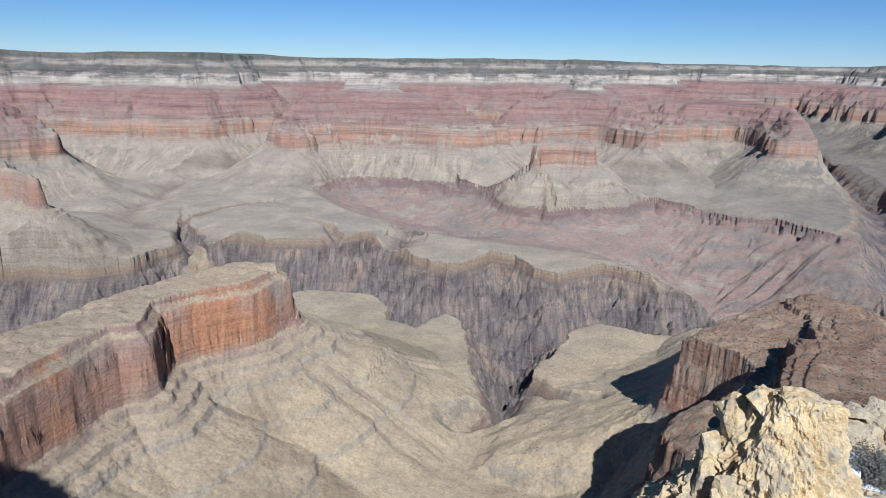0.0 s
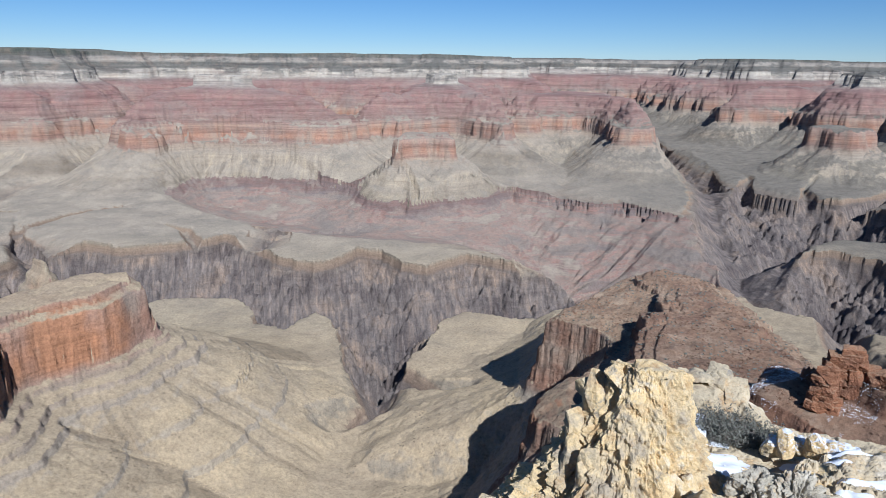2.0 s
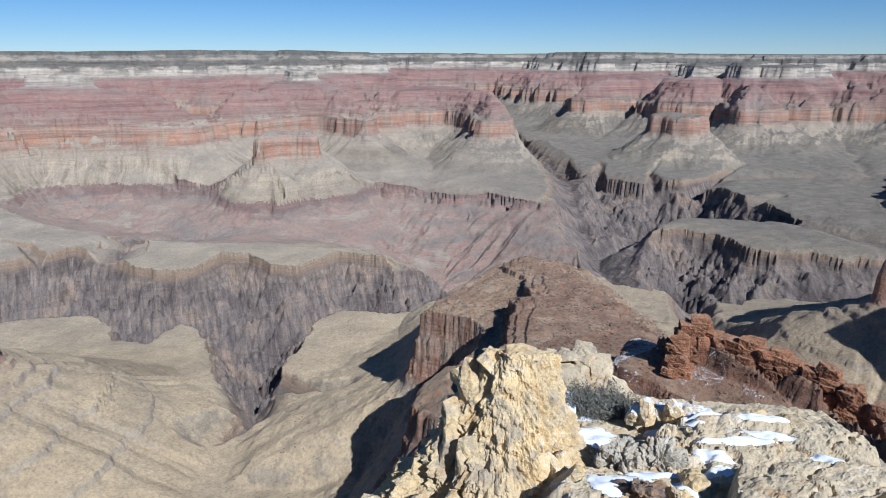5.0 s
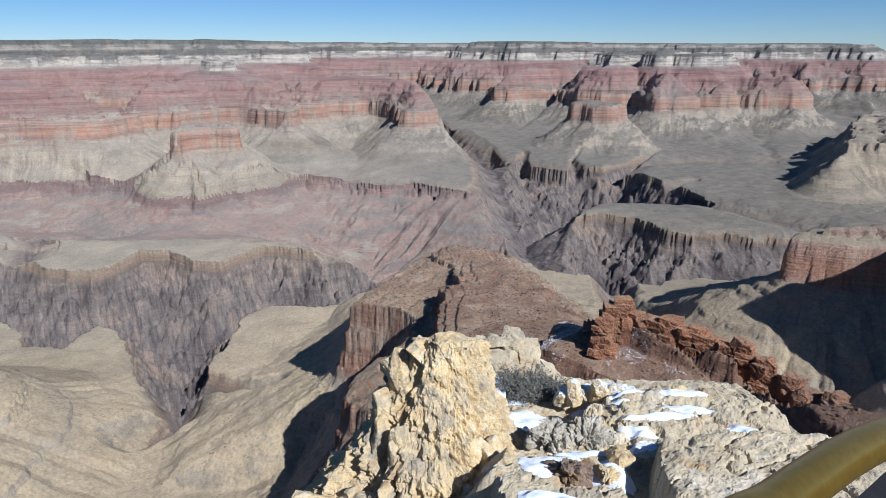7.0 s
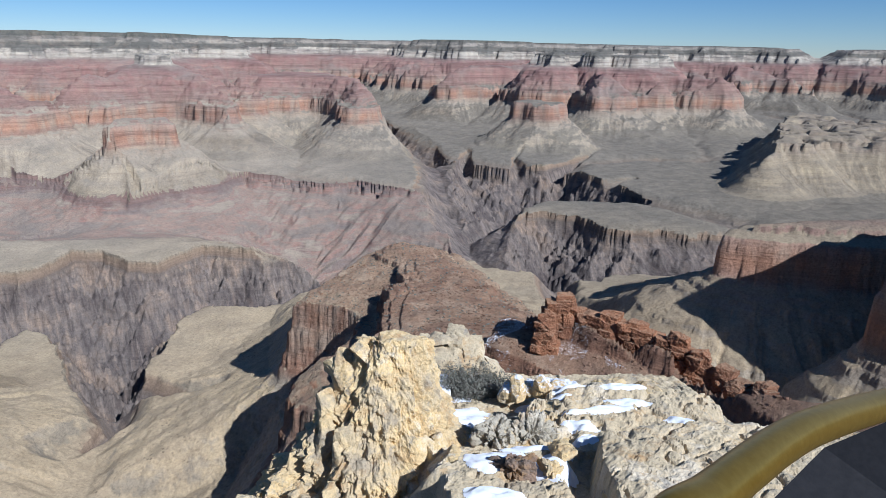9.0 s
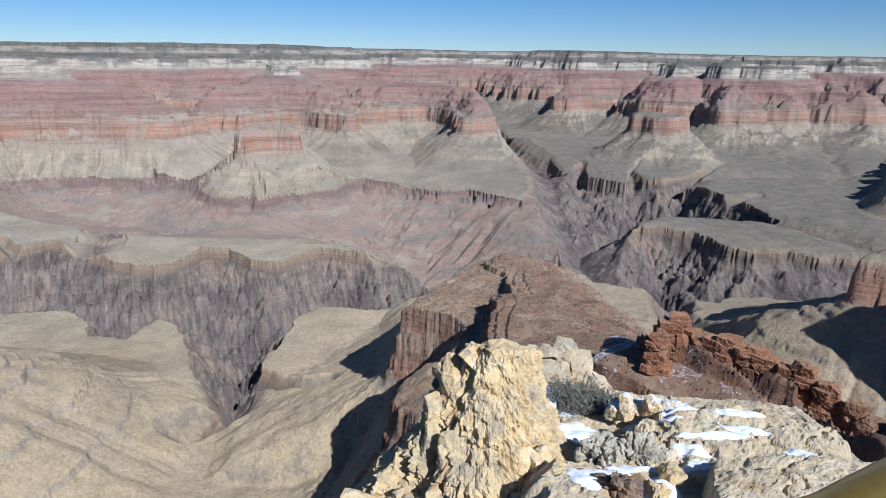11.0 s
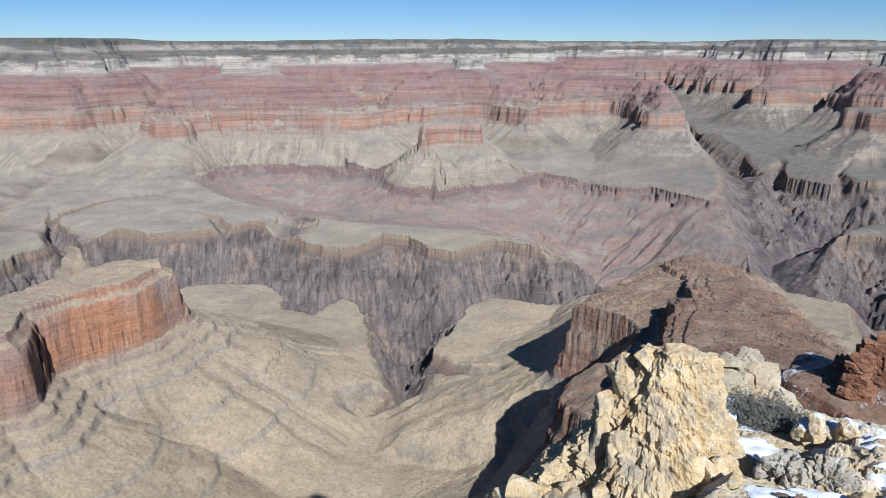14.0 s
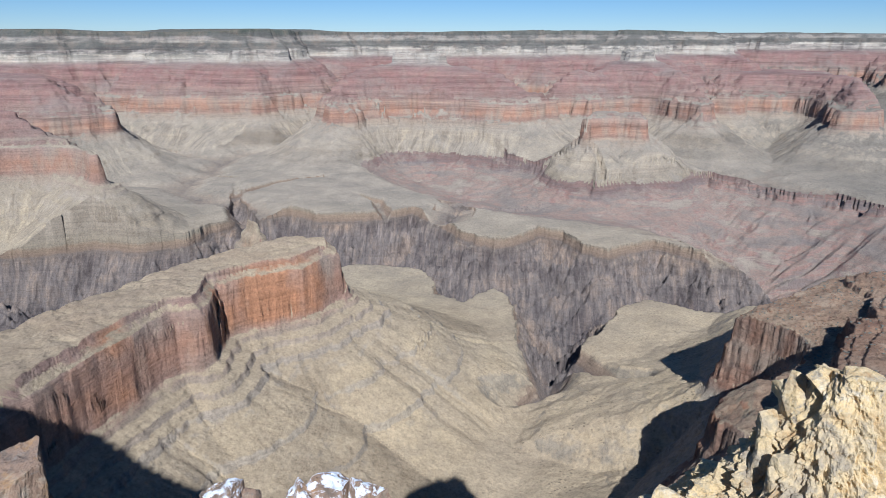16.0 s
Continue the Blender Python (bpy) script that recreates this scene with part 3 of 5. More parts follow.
def land(x, y):
    """Height above the bed plane and the number of the land that forms it (0 ground, 1 gorge, 2.. LANDS, then RIDGES)."""
    r = np.hypot(x, y)
    amp = np.clip(r / 2500, 0.25, 1.0)
    wx = x + amp * (42 * fbm(x, y, 480, 3, 11) + 15 * fbm(x, y, 110, 3, 31))
    wy = y + amp * (42 * fbm(x, y, 480, 3, 51) + 15 * fbm(x, y, 110, 3, 71))
    ux, uy = wx + 420 * fbm(x, y, 1600, 4, 211), wy + 520 * fbm(x, y, 1600, 4, 231)
    rib = fbm(x, y, 190, 4, 91, 0.55, True)
    fine = fbm(x, y, 42, 4, 131, 0.6, True)
    fine = fine * np.clip(3200 / r, 0.35, 1)
    joint = (perlin(x / 17, y / 17, 171) + 0.6 * perlin(x / 7.5, y / 7.5, 172)) * np.clip(2.2 - r / 1500, 0, 1)
    block = fbm(x, y, 75, 2, 191)
    buried = np.clip(0.48 + 1.1 * fbm(x, y, 170, 3, 201), 0, 0.95) * np.interp(r, [2000, 3000], [0.4, 0.6])
    ribs = fbm(x, y, 95, 4, 221, 0.6, True)
    alcove = fbm(x, y, 430, 3, 261, 0.55, True) * np.interp(r, [1500, 3500, 7000], [0, 22, 75])
    alcove = alcove + (fbm(x, y, 1150, 2, 291, 0.5, True) - 0.25) * np.interp(r, [5000, 8000], [0, 190])
    h = -1000 + 16 * fbm(x, y, 700, 4, 151) + 3 * fine
    roll = np.interp(fbm(x, y, 2300, 3, 281), [-0.5, -0.1, 0.1, 0.5], [-34, -14, 10, 22])
    owner, run = np.zeros(x.shape, np.int32), np.zeros(x.shape)
    rough = 12 * amp * (rib - 0.2) + 3 * fine + 0.45 * joint + 9 * block + alcove
    for k, (name, kind, poly, h0, top, k_in, k_out) in enumerate(LANDS):
        wall = name in ("far_wall", "right_wall", "back_wall")
        d, along = inside_distance(ux if wall else wx, uy if wall else wy, poly, 1600)
        e = step_back(h0) + np.where(d > 0, d * k_in, d * k_out)
        e = e + rough * np.interp(e, [-700, -400, -110, -70], [0.7, 1.0, 1.5, 1.0])
        e = e + chutes(along, e, k)
        e = e + weather(x, y, step(e, buried))
        hk = np.minimum(step(e, buried), top + (4 * rib + 3 * fine if kind != 'canyon_wall' else 2 * rib - 12 + roll))
        if wall:
            hk = hk + 42 * np.clip((e - 560) / 60, 0, 1)
        up = hk > h
        owner[up & (hk > -985)] = k + 2
        run = np.where(up, along + 5000 * k, run)
        h = np.maximum(h, hk)
    for k, (name, kind, line, tops, steep) in enumerate(RIDGES):
        d, s = line_distance(wx, wy, line)
        crest = np.interp(s, np.linspace(0, 1, len(tops)), [step_back(v) for v in tops])
        e = crest - d * steep
        e = e + rough * np.interp(e, [-700, -400, -110, -70], [0.7, 1.0, 1.5, 1.0])
        hk = step(e + weather(x, y, step(e, buried)), buried)
        up = hk > h
        owner[up & (hk > -985)] = k + 2 + len(LANDS)
        h = np.maximum(h, hk)
    # the promontory: a top that sinks away from the rim, a low cliff, a bench and a sheer face
    sel = np.nonzero((r > 450) & (r < 2900) & (x > -300) & (x < 2100) & (y > 150))[0]
    xs, ys, rs = x[sel] / GROW, y[sel] / GROW, r[sel] / GROW
    jag = 5 * rib[sel] + 3.5 * fine[sel] + 5 * block[sel] + 2.2 * joint[sel]
    d, _ = inside_distance(xs, ys, TABLE, 900)
    o = -(d + jag)
    fall = np.interp(o, [-60, -34, -32, -14, -12, 0, 4, 10, 14, 24, 30], [-2, 0, 4, 5, 9, 10, 34, 38, 62, 66, 84]) + np.interp(o, [30, 75, 400, 900], [0, 30, 400, 900])
    lie = np.interp(rs, [700, 820, 950, 1150, 1480], [-388, -402, -414, -428, -450]) + 7 * block[sel]
    tread = 7.0
    lie = lie * 0.35 + 0.65 * tread * (np.floor(lie / tread) + np.clip((lie / tread % 1) * 3 - 1, 0, 1))
    top_k = lie - fall + 1.5 * fine[sel]
    d, _ = inside_distance(xs, ys, BENCH, 1100)
    o = -(d + 1.3 * jag)
    fall = np.interp(o, [-200, -40, -30, -6, 0, 4, 12, 15, 22, 25, 34, 40], [-16, -6, -2, 0, 4, 44, 52, 86, 92, 112, 116, 128]) + np.interp(o, [40, 130, 380, 700, 1400], [0, 72, 185, 300, 420]) * np.interp(ys, [950, 1200, 1300], [1.55, 1.1, 0.75])
    lie = -498 + np.interp(xs - 0.35 * ys, [-40, 60, 160], [-38, 0, 0]) + np.interp(xs, [450, 520, 700], [-10, -4, 20]) + 5 * block[sel]
    bench_k = lie - fall + 3 * fine[sel] * np.clip(1 - o / 150, 0.12, 1) + np.interp(o, [40, 120], [0, 3]) * rib[sel]
    hk = GROW * np.maximum(top_k, bench_k)
    up = hk > h[sel]
    mine = sel[up]
    owner[mine[hk[up] > -985]] = 2 + len(LANDS)
    h[mine] = hk[up]
    # the shale basin
    basin = np.concatenate([LEDGE, BASIN_FOOT])
    d, _ = inside_distance(wx, wy, basin, 50)
    sel = np.nonzero(d > 0)[0]
    dl, at = line_distance(wx[sel] + 2 * rough[sel], wy[sel] + 2 * rough[sel], LEDGE)
    df, s = line_distance(wx[sel], wy[sel], BASIN_FOOT)
    flute = 1 - 2 * np.abs(perlin(at * 42, dl / 1100, 403)) + 0.5 * (1 - 2 * np.abs(perlin(at * 105, dl / 500, 404)))
    cliff = np.interp(dl, [0, 10, 22, 30, 45], [0, 38, 44, 66, 72]) + np.minimum(0.21 * dl * (1 - 0.28 * flute), 185 - 18 * flute)
    cliff = cliff * np.clip(df / 600, 0, 1) + np.clip((wx[sel] - 900) / 700, 0, 1) * np.interp(dl, [0, 200, 1500], [0, 20, 290]) * np.clip(df / 120, 0.4, 1)
    h[sel] = h[sel] - cliff
    owner[sel[(cliff > 30) & (h[sel] < -985)]] = 2 + len(LANDS) + len(RIDGES)
    # the gorge
    d, _ = inside_distance(wx, wy, np.concatenate([GORGE, GORGE_B, GORGE_C]), 300)
    d = d + np.where((np.abs(d) < 120) & (h < -975), 9 * fine + 16 * (ribs - 0.2), 0)
    e = np.maximum(d, 0) + np.clip((d - 10) / 70, 0, 1) * (75 * (rib - 0.3) + 75 * (ribs - 0.3) + 26 * fine)
    g = np.interp(e, [0, 4, 9, 12, 480, 560], [-1000, -1028, -1033, -1046, -1400, -1425])
    cut = (d > 0) & (g < h)
    h = np.where(cut, g, h)
    owner[cut & (g < -1012)] = 1
    for line, a, b, half, steep in SIDE_CANYONS:
        d, s = line_distance(wx, wy, line)
        g = a + (b - a) * s + steep * np.maximum(d - half, 0) * (1 + 0.35 * rib)
        cut = (g < h) & (d < 30 * half)
        h = np.where(cut, h - (h - g) * np.clip(1.6 - d / (14 * half), 0, 1), h)
        owner[cut & (h < -1012)] = 1
    return h, owner, run


def drain(x0, y0, x1, y1, cell, seed, wide):
    """Depth of the gullies that running water cuts: every cell drains to its lowest way out, and depth grows with what flows through."""
    nx, ny = int((x1 - x0) / cell), int((y1 - y0) / cell)
    xs, ys = np.meshgrid(x0 + cell * np.arange(nx), y0 + cell * np.arange(ny))
    h, _, _ = land(xs.ravel(), ys.ravel())
    h = h + np.random.default_rng(seed).uniform(0, 0.10 * cell, h.shape)
    low = np.clip((h + 1550) / 0.4, 0, 4999).astype(int).tolist()
    done, down, order = bytearray(nx * ny), [-1] * (nx * ny), []
    stacks = [[] for k in range(5000)]
    for k in [*range(nx), *range((ny - 1) * nx, ny * nx), *range(0, nx * ny, nx), *range(nx - 1, nx * ny, nx)]:
        if not done[k]:
            done[k] = 1
            stacks[low[k]].append(k)
    for level, stack in enumerate(stacks):
        for k in stack:
            order.append(k)
            c = k % nx
            for o in (k - nx, k - 1, k + 1, k + nx, k - nx - 1, k - nx + 1, k + nx - 1, k + nx + 1):
                if 0 <= o < nx * ny and not done[o] and -2 < o % nx - c < 2:
                    done[o] = 1
                    down[o] = k
                    stacks[max(low[o], level)].append(o)
    flow = [1.0] * (nx * ny)
    for k in reversed(order):
        if down[k] >= 0:
            flow[down[k]] += flow[k]
    area = np.array(flow).reshape(ny, nx) * cell * cell
    depth = np.where(area > 3 * cell * cell, 9.0 * (area / 1e5) ** 0.45, 0)
    depth = np.minimum(depth, 60)
    for k in range(wide):
        for ax in (0, 1):
            for s_ in (1, -1):
                depth = np.maximum(depth, np.roll(depth, s_, ax) - 0.30 * cell)
    pad = np.pad(depth, 1, mode="edge")
    depth = 0.5 * depth + 0.125 * (pad[2:, 1:-1] + pad[:-2, 1:-1] + pad[1:-1, 2:] + pad[1:-1, :-2])
    fade = np.minimum(np.minimum(xs - x0, x1 - xs), np.minimum(ys - y0, y1 - ys))
    depth = depth * np.clip(fade / (14 * cell), 0, 1)

    def at(x, y):
        gx, gy = np.clip((x - x0) / cell, 0, nx - 1.001), np.clip((y - y0) / cell, 0, ny - 1.001)
        ix, iy = gx.astype(int), gy.astype(int)
        fx, fy = gx - ix, gy - iy
        top = depth[iy, ix] * (1 - fx) + depth[iy, ix + 1] * fx
        return top * (1 - fy) + (depth[iy + 1, ix] * (1 - fx) + depth[iy + 1, ix + 1] * fx) * fy
    return at


FAR_GULLIES = drain(-7000, 900, 14500, 12500, 42, 3, 5)
NEAR_GULLIES = drain(-1500, 600, 2700, 3900, 12, 4, 8)


def eroded(x, y):
    """The land with its gullies: beds step back round a gully, open slopes are cut by it."""
    h, owner, run = land(x, y)
    r = np.hypot(x, y)
    jx, jy = 9 * perlin(x / 45, y / 45, 301) + 4 * perlin(x / 19, y / 19, 303), 9 * perlin(x / 45, y / 45, 302) + 4 * perlin(x / 19, y / 19, 304)
    near = np.clip((3700 - y) / 500, 0, 1) * np.clip((2600 - x) / 400, 0, 1) * np.clip((x + 1400) / 400, 0, 1)
    cut = FAR_GULLIES(x + 2 * jx + 70 * fbm(x, y, 330, 3, 311), y + 2 * jy + 70 * fbm(x, y, 330, 3, 321)) * (1 - near) + NEAR_GULLIES(x + jx, y + jy) * near * 0.45
    cut = cut * np.clip((r - 500) / 400, 0, 1)
    high = np.clip((h + 985) / 60, 0, 1)
    e = np.interp(h, STEP_H, STEP_E)
    back = cut * np.interp(h, [-900, -760, -600, -300, -100], [1.2, 1.6, 2.2, 1.5, 0.2]) * np.interp(r, [1500, 4000, 7000], [0.8, 1.2, 1.6])
    back = np.minimum(back, 170) * np.where(owner >= 2 + len(LANDS), 0.1, 1.0)
    h2 = h + np.interp(e - back, STEP_E, STEP_H) - np.interp(e, STEP_E, STEP_H)
    shale = owner == 2 + len(LANDS) + len(RIDGES)
    deep = cut * np.where(owner == 1, 2.2, np.where(shale, 1.3, 1.0))
    return np.where(high > 0, h2 * high + (h - deep) * (1 - high), h - deep), owner, run


def ring_steps():
    """Distances of the rings of the sheet from the viewpoint, in real metres."""
    r, out = 140.0, []
    while r < 18800:
        out.append(r)
        r += r * (0.03 if r < 480 else 0.008 if r < 850 else 0.0036 if r < 5500 else 0.0033 if r < 9500 else 0.0058)
    return np.array(out)


def turn_steps():
    fine = np.arange(-38.0, 67.5, 0.080)
    coarse = np.arange(67.5, 322.0, 1.5)
    return np.radians(np.concatenate([fine, coarse]))


rings, turns = ring_steps(), turn_steps()
RR, TT = np.meshgrid(rings, turns, indexing="ij")
GX, GY = (RR * np.sin(TT)).ravel(), (RR * np.cos(TT)).ravel()
GH, OWNER, RUN = eroded(GX, GY)
GZ = GH + DIPX * GX + DIPY * GY
# the high plateau sinks gently behind its rim, as the earth curves away
GZ = GZ - 0.010 * np.maximum(np.hypot(GX, GY) - 9500, 0) * np.clip((GH + 40) / 36, 0, 1)
GZ = np.minimum(GZ, np.where(np.hypot(GX, GY) < 600, -12, 1e9))
points = np.stack([GX * S, GY * S, GZ * S], 1)

nr, nt = RR.shape
i, j = np.meshgrid(np.arange(nr - 1), np.arange(nt), indexing="ij")
a, b = i * nt + j, i * nt + (j + 1) % nt
quads = np.stack([a, b, b + nt, a + nt], -1).reshape(-1, 4)
face_owner = OWNER[quads[:, 0]]


def sheet(name, faces, material):
    used, index = np.unique(faces.ravel(), return_inverse=True)
    me = bpy.data.meshes.new(name)
    me.vertices.add(len(used))
    me.vertices.foreach_set("co", points[used].astype(np.float32).ravel())
    me.loops.add(len(index))
    me.loops.foreach_set("vertex_index", index.astype(np.int32))
    me.polygons.add(len(faces))
    me.polygons.foreach_set("loop_start", np.arange(0, len(index), 4, dtype=np.int32))
    me.update(calc_edges=True)
    me.polygons.foreach_set("use_smooth", np.ones(len(faces), bool))
    me.materials.append(material)
    me.attributes.new("run", "FLOAT", "POINT").data.foreach_set("value", RUN[used].astype(np.float32))
    return new(name, me)


LABELS = {
    "near_ridge": "orange red cliffed rock ridge above tan scree slopes",
    "promontory": "dark red layered sandstone promontory above a sheer columned face",
    "shadow_butte": "red cliffed butte half in deep shadow",
    "shadow_caster": "unseen butte beside the view, added to cast a shadow",
    "viewpoint": "pale limestone buttress below the lookout",
    "knob": "pale rounded rock knob on the end of a ridge",
    "left_mesa": "flat red mesa with a sheer orange cliff band",
    "left_mesa_2": "stepped red mesa behind a nearer cliff",
    "great_pyramid": "broad red pyramid butte with a pale summit",
    "small_butte": "small tan butte capped by a short red cliff",
    "red_ledge": "long red cliff ledge with dark clefts",
    "grey_ledge": "grey brown cliff ledge sloping to the gorge",
    "shadow_temple": "square red butte with a dark shaded side",
    "right_temple": "large red temple butte with a pale pointed top",
    "pale_temple": "pale capped red temple butte before the far wall",
    "pale_temple_2": "pale pointed pyramid on a red stepped butte",
    "right_butte": "tan and grey butte in partial shadow",
}
tagged(sheet("ground", quads[face_owner == 0], ROCK), "tan desert platform of scree and low scrub", "ground", kind="structure")
tagged(sheet("inner_gorge", quads[face_owner == 1], ROCK), "dark grey ribbed rock walls of the inner gorge", "gorge", kind="structure")
tagged(sheet("shale_basin", quads[face_owner == 2 + len(LANDS) + len(RIDGES)], SHALE), "red and purple shale slopes below a ledge", "slope", kind="structure")
face_height = GH[quads[:, 0]]
BANDS = (("scree_slope", -2000, -752), ("cliff_band", -752, -580), ("ledge_band", -580, -262), ("pale_band", -262, -135), ("rim_band", -135, 500))
for k, row in enumerate(LANDS + RIDGES):
    mine = face_owner == k + 2
    if not mine.any():
        continue
    wall = row[1] == "canyon_wall"
    whole = new(row[1])
    first = points[quads[mine][:, 0]]
    whole.location = (*first[:, :2].mean(0), first[:, 2].min())
    if wall:
        tagged(whole, "banded red and cream canyon wall under a flat forested rim", "canyon wall", kind="structure")
    else:
        tagged(whole, LABELS[row[0]], row[1], "rock buttes and ridges of the canyon")
    for name, lo, hi in BANDS:
        faces = quads[mine & (face_height >= lo) & (face_height < hi)]
        if len(faces):
            band = sheet(name, faces, RED_ROCK if row[0] in ("promontory",) else BUFF_ROCK if row[0] in ("knob", "right_butte") else ROCK)
            band.parent = whole
            band.matrix_parent_inverse = Matrix.Translation(whole.location).inverted()

# ---------------------------------------------------------------- the lookout and its rocks, at true size
LOOK = radians(32.0)                    # the foreground is laid out across (u) and along (v) this heading


def place(u, v, z):
    c, s_ = math.cos(LOOK), math.sin(LOOK)
    return np.stack([u * c + v * s_, -u * s_ + v * c, z + 0 * u], -1)


def perlin3(p, wave, seed):
    """Smooth noise of 3D points, about -1 to 1."""
    q = p / wave
    i = np.floor(q).astype(np.int64)
    f = q - i
    w = f ** 3 * (f * (f * 6 - 15) + 10)
    total = 0.0
    for dx in (0, 1):
        for dy in (0, 1):
            for dz in (0, 1):
                a = hash2(i[..., 0] + dx + 57 * (i[..., 2] + dz), i[..., 1] + dy, seed)
                b = hash2(i[..., 1] + dy, i[..., 2] + dz + 31 * (i[..., 0] + dx), seed + 7)
                g = np.cos(a) * np.sin(b) * (f[..., 0] - dx) + np.sin(a) * np.sin(b) * (f[..., 1] - dy) + np.cos(b) * (f[..., 2] - dz)
                total = total + g * np.where(dx, w[..., 0], 1 - w[..., 0]) * np.where(dy, w[..., 1], 1 - w[..., 1]) * np.where(dz, w[..., 2], 1 - w[..., 2])
    return 1.5 * total


def fbm3(p, wave, octaves, seed, gain=0.5, ridged=False):
    total, amp, norm = 0.0, 1.0, 0.0
    for k in range(octaves):
        n = perlin3(p + 3.7 * k, wave, seed + 13 * k)
        total = total + amp * ((1 - 2 * np.abs(n)) if ridged else n)
        norm, amp, wave = norm + amp, amp * gain, wave / 2.1
    return total / norm


def cube_grid(n):
    """A cube from -1 to 1 with n cells along an edge, welded."""
    g = np.linspace(-1, 1, n + 1)
    A, B = np.meshgrid(g, g, indexing="ij")
    pts, faces, base = [], [], 0
    k = np.arange((n + 1) ** 2).reshape(n + 1, n + 1)
    quad = np.stack([k[:-1, :-1], k[1:, :-1], k[1:, 1:], k[:-1, 1:]], -1).reshape(-1, 4)
    for axis in range(3):
        for side in (-1, 1):
            q = np.empty((A.size, 3))
            q[:, axis], q[:, (axis + 1) % 3], q[:, (axis + 2) % 3] = side, A.ravel(), B.ravel()
            pts.append(q)
            faces.append((quad if side > 0 else quad[:, ::-1]) + base)
            base += A.size
    pts, faces = np.concatenate(pts), np.concatenate(faces)
    _, first, inverse = np.unique(np.round(pts * n * 2).astype(np.int64), axis=0, return_index=True, return_inverse=True)
    return pts[first], inverse.ravel()[faces]


CUBES = {n: cube_grid(n) for n in (2, 14, 26, 44, 165)}


def mesh_of(name, pts, faces, material, smooth=True):
    me = bpy.data.meshes.new(name)
    n = faces.shape[1]
    me.vertices.add(len(pts))
    me.vertices.foreach_set("co", np.ascontiguousarray(pts, np.float32).ravel())
    me.loops.add(faces.size)
    me.loops.foreach_set("vertex_index", np.ascontiguousarray(faces, np.int32).ravel())
    me.polygons.add(len(faces))
    me.polygons.foreach_set("loop_start", np.arange(0, faces.size, n, dtype=np.int32))
    me.update(calc_edges=True)
    me.polygons.foreach_set("use_smooth", np.full(len(faces), smooth))
    me.materials.append(material)
    return me


def part(name, me, parent, label=""):
    ob = new(name, me)
    ob.parent = parent
    return tagged(ob, label)


def thing(name, u, v, z, label, category, group=""):
    """An empty at the base of a thing."""
    ob = new(name)
    ob.location = place(np.float64(u), np.float64(v), np.float64(z))
    return tagged(ob, label, category, group)


def local(ob, pts):
    return pts - np.array(ob.location)


def rock_points(n, half, seed, cuts=9, rough=0.06, crack=0.0, round_=0.35, wave=0.5):
    """A broken block: a cube cut by random planes and weathered."""
    rng = np.random.default_rng(seed)
    p, faces = CUBES[n]
    p = p.copy()
    sphere = p / np.linalg.norm(p, axis=1, keepdims=True)
    p = p * (1 - round_) + sphere * round_ * 1.25
    for _ in range(cuts):
        d = rng.normal(size=3)
        d /= np.linalg.norm(d)
        over = np.maximum(p @ d - rng.uniform(0.72, 1.0), 0)
        p = p - over[:, None] * d
    q = p * np.array(half)
    out = q / np.array(half)
    out = out / np.linalg.norm(out, axis=1, keepdims=True)
    size = min(half)
    move = rough * fbm3(q + seed, wave, 4, seed, 0.55)
    if crack:
        move = move - crack * np.clip(fbm3(q * np.array([1, 1, 0.45]) + seed, wave * 0.7, 3, seed + 3, 0.55, True) - 0.35, 0, 1)
    return q + out * move[:, None] * (1 if size > 0.1 else size * 8), faces


def rock(name, parent, u, v, z, half, seed, n=26, turn=0.0, tilt=0.0, label="", material=None, **kw):
    pts, faces = rock_points(n, half, seed, **kw)
    m = np.array(Euler((radians(tilt), radians(tilt * 0.6), radians(turn) - LOOK)).to_matrix())
    pts = pts @ m.T + place(np.float64(u), np.float64(v), np.float64(z))
    return part(name, mesh_of(name, local(parent, pts), faces, material or LIMESTONE, material is SNOW), parent, label)


# ---- the ledge below the lookout: height of the rock at u, v
LEDGE_A = np.array([float(q) for q in ".8 9.7 1.6 9.4 2.3 9.25 3.3 9.2 4.2 9.6 4.8 10.3 4.8 10.9 3.9 11.3 2.8 11.4 2.1 11.2 1.55 10.5".split()]).reshape(-1, 2)
LEDGE_B = np.array([float(q) for q in "2.35 8.75 3.2 8.95 4.5 9.05 6.5 8.6 8.5 7.5 8.5 5.5 3.2 5.5 2.15 6.8 2.2 8.1".split()]).reshape(-1, 2)


